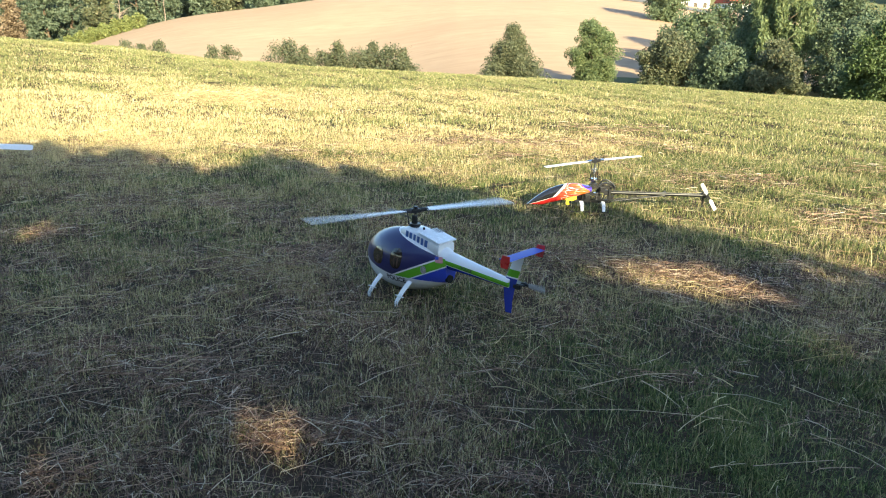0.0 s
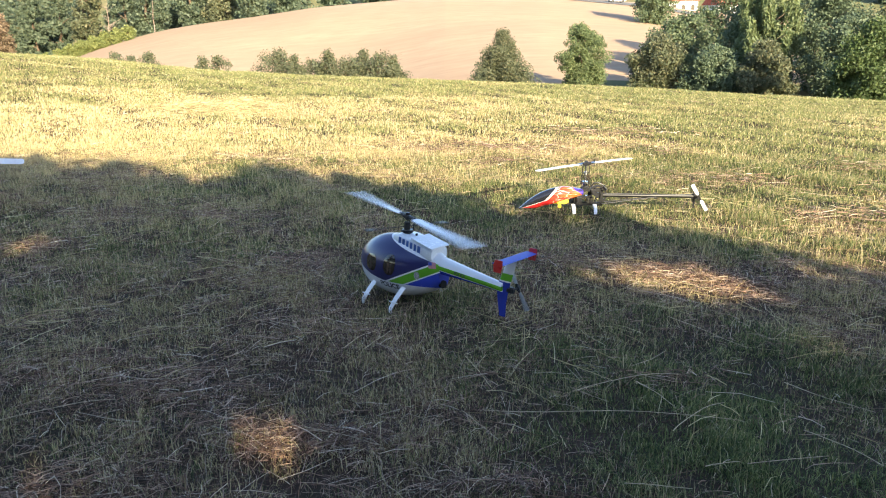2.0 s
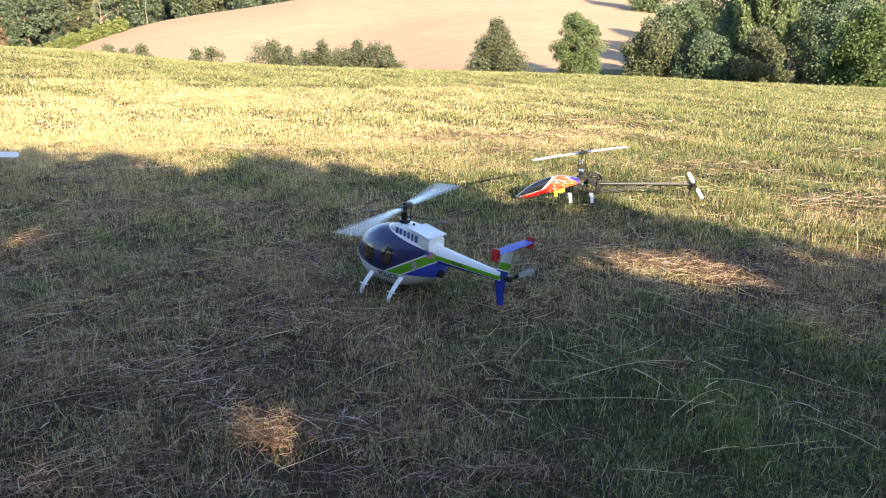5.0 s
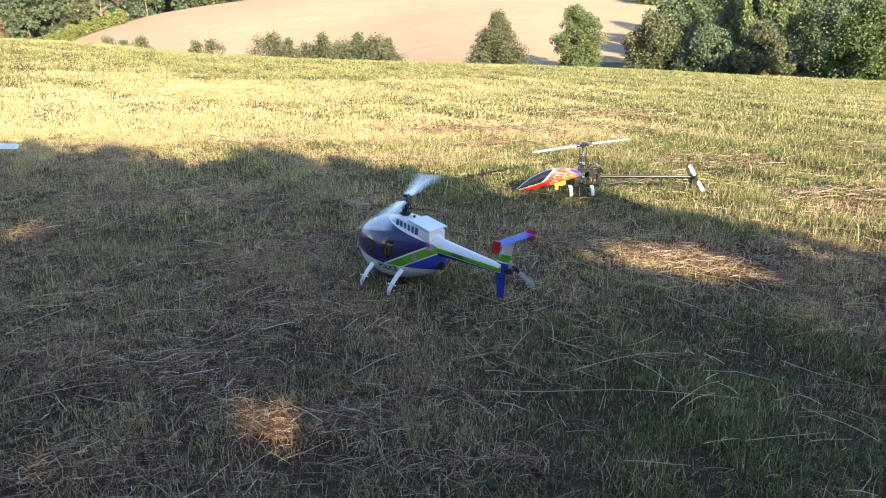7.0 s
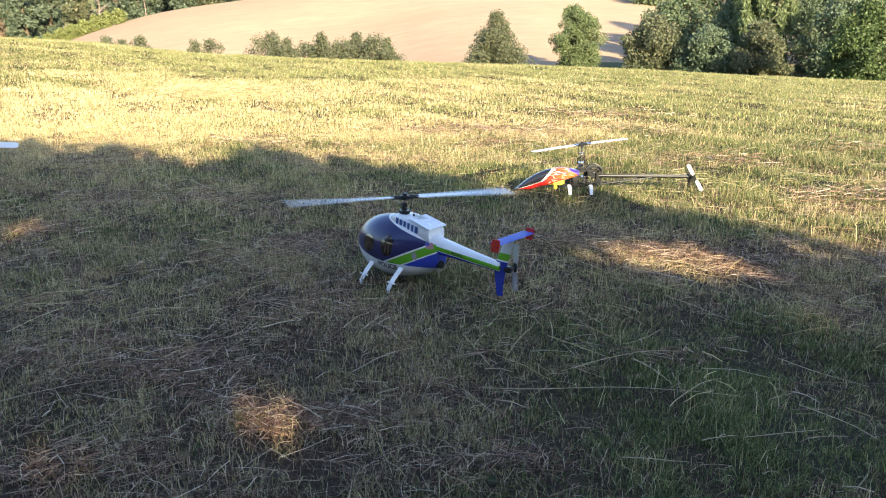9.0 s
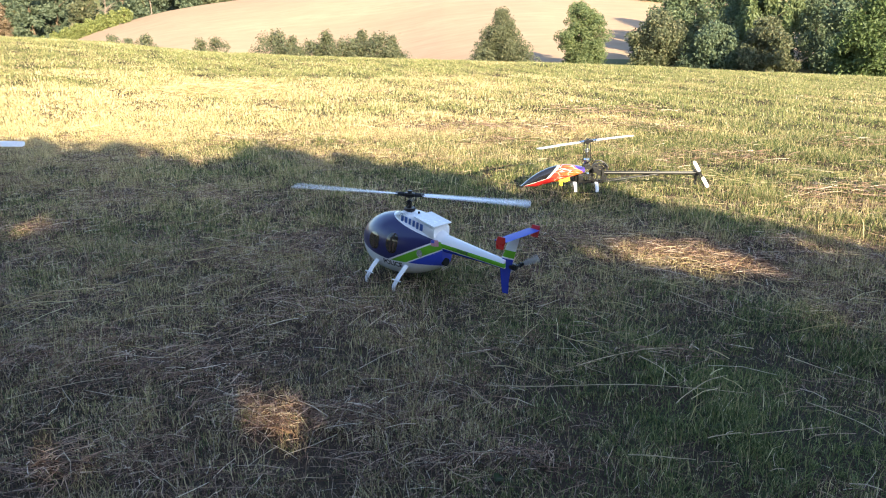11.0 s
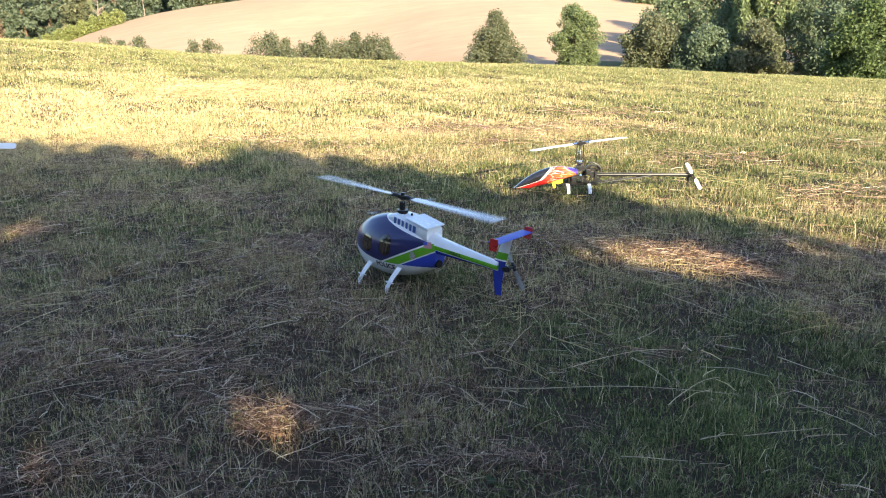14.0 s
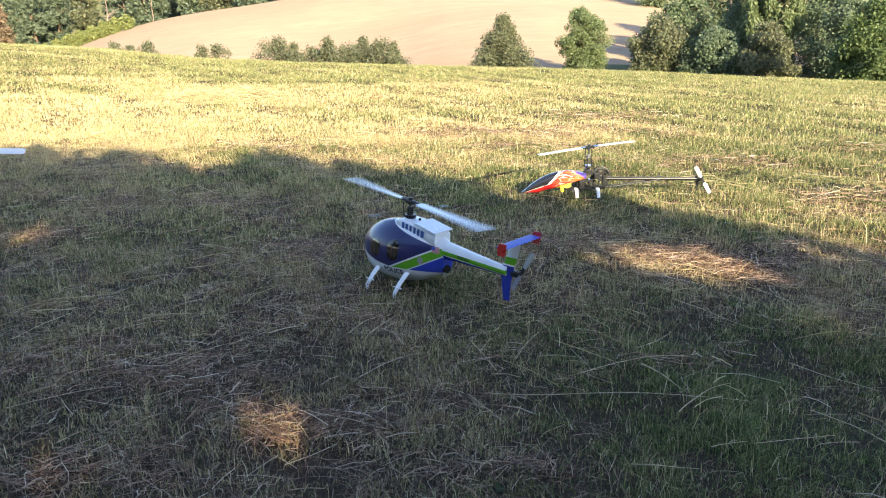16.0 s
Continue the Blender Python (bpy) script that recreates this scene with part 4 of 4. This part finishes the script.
    # fins and stabiliser
    bm = foil(bmesh.new(), [((-0.682, 0, 0.080), (1, 0, 0), (0, 1, 0), 0.040, 0.008), ((-0.678, 0, 0.15), (1, 0, 0), (0, 1, 0), 0.054, 0.011),
                            ((-0.680, 0, 0.235), (1, 0, 0), (0, 1, 0), 0.078, 0.015), ((-0.712, 0, 0.32), (1, 0, 0), (0, 1, 0), 0.066, 0.012), ((-0.738, 0, 0.405), (1, 0, 0), (0, 1, 0), 0.060, 0.009)])
    part("tail_fin", bm, M_FIN, h, "blue lower and white upper fin with green band")
    bm = foil(bmesh.new(), [((-0.750, s, 0.406), (1, 0, 0), (0, 0, 1), 0.075, 0.008) for s in (-0.14, 0.0, 0.14)])
    stab = part("stabiliser", bm, M_STAB, h, "glossy blue horizontal stabiliser")
    for side in (1, -1):
        bm = foil(bmesh.new(), [((-0.755 + d, side * 0.143, z), (1, 0, 0), (0, 1, 0), c, 0.006) for z, c, d in ((0.366, 0.044, 0.004), (0.402, 0.056, 0.0), (0.430, 0.046, -0.006))])
        part("end_plate", bm, M_RED, stab, "red end plate")
    # landing gear
    for side in (1, -1):
        bm = bmesh.new()
        rod(bm, (0.19, side * 0.209, -0.022), (-0.13, side * 0.209, -0.022), 0.006, None, 12)
        skid = part("skid", bm, M_WHITE, h, "white skid tube")
        for x in (0.145, -0.075):
            bm = foil(bmesh.new(), [((x, side * 0.110, 0.118), (1, 0, 0), (0, 0.6, 0.8), 0.036, 0.018), ((x + 0.004, side * 0.165, 0.070), (1, 0, 0), (0, 0.6, 0.8), 0.032, 0.016), ((x + 0.006, side * 0.207, 0.020), (1, 0, 0), (0, 0.6, 0.8), 0.028, 0.014), ((x + 0.006, side * 0.210, -0.018), (1, 0, 0), (0, 0.8, 0.6), 0.024, 0.012)])
            leg = part("strut", bm, M_WHITE, skid, "white faired skid strut")
        for x in (0.145, -0.075):
            part("step", rod(bmesh.new(), (x - 0.03, side * 0.19, 0.052), (x + 0.03, side * 0.19, 0.052), 0.004, None, 8), M_WHITE, skid)
    # mast and swashplate
    bm = bmesh.new()
    rod(bm, (0, 0, 0.36), (0, 0, HUB_Z - 0.005), 0.008)
    mast = part("mast", bm, M_STEEL, h)
    bm = bmesh.new()
    rod(bm, (0, 0, 0.405), (0, 0, 0.418), 0.032, None, 20)
    rod(bm, (0, 0, 0.385), (0, 0, 0.405), 0.022, 0.03, 20)
    for a in (30, 150, 270):
        c, s = math.cos(radians(a)), math.sin(radians(a))
        rod(bm, (0.03 * c, 0.03 * s, 0.35), (0.034 * c, 0.034 * s, 0.41), 0.003, None, 6)
    part("swashplate", bm, M_BLACK, mast)
    # main rotor
    bm = bmesh.new()
    box(bm, (0.065, 0.034, 0.022), (0, 0, 0), 0.005)
    rod(bm, (0, 0, -0.015), (0, 0, 0.024), 0.016, 0.012, 16)
    box(bm, (0.024, 0.030, 0.055), (0, 0, -0.055), 0.004)
    for s in (1, -1):
        rod(bm, (0.02 * s, 0.028, -0.085), (0.035 * s, 0.026, -0.005), 0.003, None, 6)
    rotor = part("main_rotor", bm, M_BLACK, h, "black rotor head with two white blades")
    rotor.location = (0, 0, HUB_Z)
    for s in (1, -1):
        bm = bmesh.new()
        rod(bm, (s * 0.03, 0, 0.0), (s * 0.065, 0, 0.001), 0.013, 0.011, 12)
        box(bm, (0.03, 0.024, 0.018), (s * 0.07, 0, 0.001), 0.004)
        part("blade_grip", bm, M_BLACK, rotor, "black blade grip")
        pitch = Vector((0, 0.985 * s, 0.10))
        thick = Vector((0, -0.10 * s, 0.985))
        bm = foil(bmesh.new(), [((s * r, 0, 0.002), pitch, thick, c, th) for r, c, th in ((0.068, 0.026, 0.010), (0.105, 0.054, 0.0085), (0.40, 0.054, 0.007), (0.645, 0.054, 0.006), (0.668, 0.046, 0.005), (0.675, 0.03, 0.004))])
        part("rotor_blade", bm, M_BLADE, rotor, "white rotor blade")
        bm = bmesh.new()
        rod(bm, (0, 0, -0.055), (0, s * 0.20, -0.055), 0.0025, None, 8)
        rod(bm, (0, s * 0.20, -0.055), (0, s * 0.205, -0.055), 0.004, None, 8)
        foil(bm, [((0, s * r, -0.055), (1, 0, 0), (0, 0, 1), c, 0.006) for r, c in ((0.195, 0.026), (0.21, 0.034), (0.255, 0.034), (0.265, 0.02))])
        part("flybar_paddle", bm, M_BLACK, rotor, "thin flybar with small dark paddle")
    # tail rotor on its gearbox
    bm = bmesh.new()
    box(bm, (0.045, 0.03, 0.032), (-0.722, -0.012, 0.230), 0.006)
    rod(bm, (-0.733, -0.01, 0.230), (-0.733, -0.058, 0.230), 0.006)
    part("tail_gearbox", bm, M_BLACK, h)
    bm = bmesh.new()
    rod(bm, (0, -0.008, 0), (0, 0.008, 0), 0.012, None, 14)
    box(bm, (0.05, 0.012, 0.014), (0, 0, 0), 0.003)
    tail = part("tail_rotor", bm, M_BLACK, h, "black tail rotor hub")
    tail.location = (-0.733, -0.06, 0.230)
    for s in (1, -1):
        bm = foil(bmesh.new(), [((s * r, 0, 0), (0, 0.15, 0.98), (0, 0.98, -0.15), c, 0.004) for r, c in ((0.022, 0.018), (0.04, 0.028), (0.118, 0.028), (0.126, 0.018))])
        part("tail_blade", bm, M_TAIL_BLADE, tail, "pale grey tail rotor blade")
    return h, rotor, tail


blue_heli, main_rotor, tail_rotor = build_blue_heli()

# ------------------------------------------------------------------ the flame-painted model helicopter


def build_flame_heli(m, label, blade_turn, blade_pitch=3.0):
    h = root("model_helicopter", m, label, "helicopter")
    # canopy
    rings = []
    for i in range(41):
        f = i / 40
        x = 0.02 + 0.53 * math.sin(f * math.pi / 2)
        s = (x - 0.02) / 0.53
        top = 0.232 - 0.195 * max(0, s - 0.22) ** 2.2 / 0.78 ** 2.2 - 0.02 * (1 - min(1, s * 4)) 
        low = 0.165 - 0.125 * min(1, s / 0.75) ** 0.9 + 0.012 * max(0, s - 0.75)
        w = 0.062 * math.sqrt(max(0.0004, 1 - s ** 2.6))
        top = max(top, low + 0.004)
        if s > 0.9:
            k = math.sqrt(max(0.0, 1 - ((s - 0.9) / 0.1) ** 2))
            mid = (top + low) / 2
            top, low = mid + (top - mid) * k + 0.001, mid - (mid - low) * k - 0.001
        ring = []
        for q in range(32):
            a = 2 * math.pi * q / 32
            ring.append((x, w * math.copysign(abs(math.cos(a)) ** 0.8, math.cos(a)), (top + low) / 2 + (top - low) / 2 * math.sin(a)))
        rings.append(ring)
    part("canopy", loft(bmesh.new(), rings), M_FLAME, h, "red, orange and yellow flame-painted canopy with black nose")
    # side frames
    bm = bmesh.new()
    for s in (0.028, -0.028):
        for size, at in (((0.26, 0.003, 0.020), (-0.02, s, 0.205)), ((0.30, 0.003, 0.020), (0.0, s, 0.085)), ((0.020, 0.003, 0.13), (0.08, s, 0.145)), ((0.020, 0.003, 0.13), (-0.05, s, 0.145)), ((0.020, 0.003, 0.13), (-0.14, s, 0.145)), ((0.16, 0.003, 0.018), (0.01, s, 0.145))):
            box(bm, size, at, 0.001)
    frame_part = part("frame", bm, M_CARBON, h, "open black carbon side frames")
    bm = bmesh.new()
    box(bm, (0.13, 0.044, 0.05), (0.20, 0, 0.11), 0.006)
    part("battery", bm, M_YELLOW, frame_part, "yellow battery pack")
    bm = bmesh.new()
    rings = []
    for k in range(41):
        q = 2 * math.pi * k / 40
        rings.append([(-0.11 + r * math.cos(q), y, 0.16 + r * math.sin(q)) for r, y in ((0.082, -0.02), (0.082, -0.010), (0.066, -0.010), (0.066, -0.02))])
    loft(bm, rings, False)
    for k in range(5):
        q = 2 * math.pi * k / 5
        rod(bm, (-0.11, -0.015, 0.16), (-0.11 + 0.07 * math.cos(q), -0.015, 0.16 + 0.07 * math.sin(q)), 0.006, None, 6)
    rod(bm, (-0.11, -0.02, 0.16), (-0.11, 0.014, 0.16), 0.022, None, 24)
    part("drive_gear", bm, M_BLACK, frame_part, "large black drive gear")
    bm = bmesh.new()
    rod(bm, (-0.03, 0, 0.10), (-0.03, 0, 0.155), 0.026, None, 20)
    part("motor", bm, M_STEEL, frame_part, "silver electric motor")
    for x, z in ((0.05, 0.19), (0.05, 0.125), (-0.07, 0.19)):
        bm = bmesh.new()
        box(bm, (0.042, 0.022, 0.04), (x, 0.040, z), 0.003)
        rod(bm, (x + 0.01, 0.05, z), (x + 0.01, 0.058, z), 0.006, None, 8)
        part("servo", bm, M_BLACK, frame_part)
    bm = bmesh.new()
    box(bm, (0.026, 0.006, 0.055), (0.215, 0.058, 0.085), 0.002, (0, 12, 0))
    part("strap", bm, M_YELLOW, frame_part, "hanging yellow strap")
    # landing gear
    for side in (1, -1):
        bm = bmesh.new()
        rod(bm, (0.20, side * 0.10, 0.012), (-0.16, side * 0.10, 0.012), 0.006, None, 10)
        skid = part("skid", bm, M_BLACK, h)
        for x in (0.095, -0.085):
            bm = foil(bmesh.new(), [((x, side * y, z), (1, 0, 0), (0, 0.5, 0.86), c, 0.012) for y, z, c in ((0.03, 0.085, 0.034), (0.07, 0.070, 0.030), (0.095, 0.040, 0.028), (0.102, 0.008, 0.028))])
            part("strut", bm, M_WHITE, skid, "white plastic skid strut")
    # boom and supports
    bm = rod(bmesh.new(), (-0.13, 0, 0.160), (-0.92, 0, 0.158), 0.0155, 0.0150, 16)
    boom = part("tail_boom", bm, M_CARBON, h, "slim black carbon tail boom")
    bm = rod(bmesh.new(), (-0.16, 0.018, 0.178), (-0.90, 0.014, 0.172), 0.003, None, 8)
    part("control_rod", bm, M_BLACK, boom)
    for side in (1, -1):
        bm = rod(bmesh.new(), (-0.14, side * 0.03, 0.090), (-0.60, side * 0.012, 0.150), 0.0045, None, 8)
        part("boom_support", bm, M_CARBON, boom)
    bm = bmesh.new()
    box(bm, (0.03, 0.02, 0.05), (-0.60, 0, 0.158), 0.004)
    part("boom_clamp", bm, M_BLACK, boom)
    bm = bmesh.new()
    box(bm, (0.075, 0.024, 0.044), (-0.93, 0, 0.158), 0.006)
    rod(bm, (-0.95, 0, 0.158), (-0.95, 0.055, 0.158), 0.006)
    part("tail_gearbox", bm, M_BLACK, boom)
    bm = foil(bmesh.new(), [((-0.93, -0.015, z), (1, 0, 0), (0, 1, 0), c, 0.003) for z, c in ((0.055, 0.012), (0.11, 0.02), (0.16, 0.035), (0.20, 0.02))])
    part("tail_fin", bm, M_CARBON, boom, "small black carbon fin")
    bm = bmesh.new()
    box(bm, (0.05, 0.014, 0.016), (-0.95, 0.055, 0.158), 0.003, (0, 122, 0))
    hub = part("tail_rotor", bm, M_BLACK, h, "black tail hub")
    c, s = math.cos(radians(122)), math.sin(radians(122))
    for k in (1, -1):
        bm = foil(bmesh.new(), [((-0.95 + k * r * c, 0.055, 0.158 - k * r * s), (s, 0, c), (0, 1, 0), w, 0.004) for r, w in ((0.028, 0.016), (0.045, 0.028), (0.120, 0.028), (0.130, 0.018))])
        part("tail_blade", bm, M_BLADE, hub, "white tail rotor blade")
    # mast and rotor at rest
    bm = rod(bmesh.new(), (0, 0, 0.19), (0, 0, 0.425), 0.009)
    mast = part("mast", bm, M_STEEL, h)
    bm = bmesh.new()
    rod(bm, (0, 0, 0.262), (0, 0, 0.276), 0.032, None, 20)
    rod(bm, (0, 0, 0.245), (0, 0, 0.262), 0.018, 0.028, 20)
    part("swashplate", bm, M_STEEL, mast, "silver swashplate")
    bm = bmesh.new()
    for a in (20, 140, 260):
        c, s = math.cos(radians(a)), math.sin(radians(a))
        rod(bm, (0.034 * c, 0.034 * s, 0.20), (0.032 * c, 0.032 * s, 0.27), 0.003, None, 6)
        rod(bm, (0.034 * c, 0.034 * s, 0.275), (0.030 * c, 0.030 * s, 0.41), 0.0040, None, 6)
        rod(bm, (0.034 * c, 0.034 * s, 0.268), (0.034 * c, 0.034 * s, 0.284), 0.007, None, 8)
    part("linkage", bm, M_BLACK, mast)
    bm = rod(bmesh.new(), (0, 0, 0.335), (0, 0, 0.362), 0.017, 0.015, 14)
    box(bm, (0.060, 0.016, 0.012), (0, 0, 0.348), 0.003, (0, 0, 40))
    part("mixing_arm", bm, M_STEEL, mast, "silver mixing arm on the mast")
    bm = box(bmesh.new(), (0.055, 0.062, 0.018), (0.0, 0, 0.226), 0.004)
    rod(bm, (0, 0, 0.215), (0, 0, 0.245), 0.018, None, 16)
    part("bearing_block", bm, M_BLACK, mast, "black bearing block under the mast")
    bm = bmesh.new()
    pts = [(-0.055, 0, 0.232), (-0.075, 0, 0.262), (-0.11, 0, 0.266), (-0.15, 0, 0.245), (-0.185, 0, 0.205)]
    for a, b in zip(pts, pts[1:]):
        rod(bm, a, b, 0.006, None, 8)
    part("cable", bm, M_BLACK, frame_part, "looped black cable behind the mast")
    bm = bmesh.new()
    box(bm, (0.10, 0.034, 0.024), (0, 0, 0), 0.005)
    rod(bm, (0, 0, -0.02), (0, 0, 0.022), 0.014, 0.011, 14)
    head = part("main_rotor", bm, M_BLACK, h, "black rotor head at rest")
    head.matrix_basis = pose(0, 0, 0.425, 0, 0, blade_turn)
    for k in (1, -1):
        bm = rod(bmesh.new(), (k * 0.04, 0, 0), (k * 0.10, 0, 0), 0.012, 0.011, 12)
        part("blade_grip", bm, M_STEEL, head, "silver blade grip")
        bm = foil(bmesh.new(), [((k * r, 0, 0.001 - 0.02 * r * r), (0, math.cos(radians(blade_pitch)), math.sin(radians(blade_pitch))), (0, -math.sin(radians(blade_pitch)), math.cos(radians(blade_pitch))), c, th) for r, c, th in ((0.09, 0.03, 0.008), (0.12, 0.050, 0.007), (0.35, 0.050, 0.006), (0.54, 0.050, 0.005), (0.555, 0.04, 0.004), (0.56, 0.025, 0.003))])
        part("rotor_blade", bm, M_BLADE, head, "white rotor blade")
    return h


flame_heli = build_flame_heli(pose(1.19, 6.33, 0.0, 0, 0, 180.0), "orange flame-painted model helicopter standing in sunlit stubble", 36.0 - 180.0)
third_heli = build_flame_heli(pose(-3.98, 6.19, 0.0, 0, 0, 123.0), "parked model helicopter of which one white blade shows", -121.0, 55.0)

# ------------------------------------------------------------------ hamlet on the hill


def house(m, label, length, depth, wall, roof):
    h = root("house", m, label, "house")
    bm = bmesh.new()
    box(bm, (length, depth, wall + 1), (0, 0, (wall - 1) / 2))
    body = part("wall", bm, M_PLASTER, h, "white plastered walls", False)
    bm = bmesh.new()
    loft(bm, [[(s * (length / 2 + 0.4), -depth / 2 - 0.5, wall - 0.15), (s * (length / 2 + 0.4), depth / 2 + 0.5, wall - 0.15), (s * (length / 2 + 0.4), 0, wall + roof)] for s in (-1, 1)])
    part("roof", bm, M_ROOF, h, "red tiled gable roof", False)
    for i in range(4):
        bm = box(bmesh.new(), (1.0, 0.12, 1.3), (-length / 2 + length * (i + 0.5) / 4, -depth / 2 - 0.02, 1.5), 0.02)
        part("window", bm, M_WINDOW, h, "dark window")
    return h


house(on_ground(65, 226, 0.1, -8), "white house with red tiled roof among trees", 10, 8, 3.4, 3.6)
house(on_ground(84, 240, 0.1, 15), "white house with red tiled roof among trees", 11, 8, 3.6, 3.4)



def build_lane():
    """A lane along the hill's brow."""
    v, f = [], []
    for i in range(31):
        k = i / 30
        x = 14 + 50 * k
        y = 203 - 14 * k ** 1.3
        for d in (-4.5, 4.5):
            v.append((x + d * 0.25, y + d, float(terrain(x + d * 0.25, y + d)) + 0.12))
    for i in range(30):
        f.append((2 * i, 2 * i + 2, 2 * i + 3, 2 * i + 1))
    tagged(new("road", fast_mesh("road", v, np.array(f), [M_ASPHALT])), "pale grey lane along the brow of the hill", "road", kind="structure")


build_lane()


def car(m, label):
    c = root("car", m, label, "car")
    bm = box(bmesh.new(), (4.2, 1.7, 0.65), (0, 0, 0.65), 0.15)
    part("body", bm, M_CARPAINT, c)
    rings = [[(x, y * k, z) for x, y in ((-1.5 * k2, -0.75), (1.1 * k2, -0.75), (1.1 * k2, 0.75), (-1.5 * k2, 0.75))] for z, k, k2 in ((0.95, 1.0, 1.15), (1.42, 0.85, 0.8))]
    part("cabin", loft(bmesh.new(), rings), M_WINDOW, c, "dark car windows")
    for x in (-1.3, 1.3):
        for y in (-0.8, 0.8):
            part("wheel", rod(bmesh.new(), (x, y - 0.1, 0.32), (x, y + 0.1, 0.32), 0.32, None, 18), M_BLACK, c)
    return c


car(on_ground(35, 199.5, -0.12, 6), "silver car parked on the hill's lane")
car(on_ground(42, 197.5, -0.12, 10), "silver car parked on the hill's lane")

# ------------------------------------------------------------------ what moves


def motions():
    # heading of one blade of the blue machine, degrees from the east, at these seconds; it turns clockwise from above
    seen = [(0.0, 37), (0.5, -39), (1.0, 40), (1.5, -2), (2.0, -58), (2.5, 2), (3.0, -20), (3.5, 17), (4.0, -77), (6.5, -75), (7.0, 79), (7.5, -5), (8.0, 19), (8.5, -27), (9.0, 24), (11.5, -62), (12.0, -74), (12.5, -22), (13.0, -85), (13.5, 87), (14.0, -41), (14.5, 59), (15.0, 34), (15.1, -1), (15.2, -34), (15.3, -64), (15.4, 83), (15.5, 55), (15.6, 29), (15.8, -17), (16.0, -54)
    ]
    pins, total = [], seen[0][1]
    pins.append((0.0, total))
    for (t0, a0), (t1, a1) in zip(seen, seen[1:]):
        speed = 2480 - 24 * (t0 + t1) / 2
        guess = -speed * (t1 - t0)
        turn = (a1 - a0) % 180.0
        turn = turn + 180.0 * round((guess - turn) / 180.0)
        total += turn
        pins.append((t1, total))
    ts, hs = [p[0] for p in pins], [p[1] for p in pins]
    rows, tail_rows = [], []
    for i in range(16 * FPS + 1):
        t = i / FPS
        rows.append((t, pose(0, 0, HUB_Z) @ DISC @ pose(0, 0, 0, 0, 0, float(np.interp(t, ts, hs)))))
        tail_rows.append((t, pose(-0.733, -0.06, 0.230, 0, (i * 83.0) % 360.0, 0)))
    walk(main_rotor, rows)
    walk(tail_rotor, tail_rows)


motions()
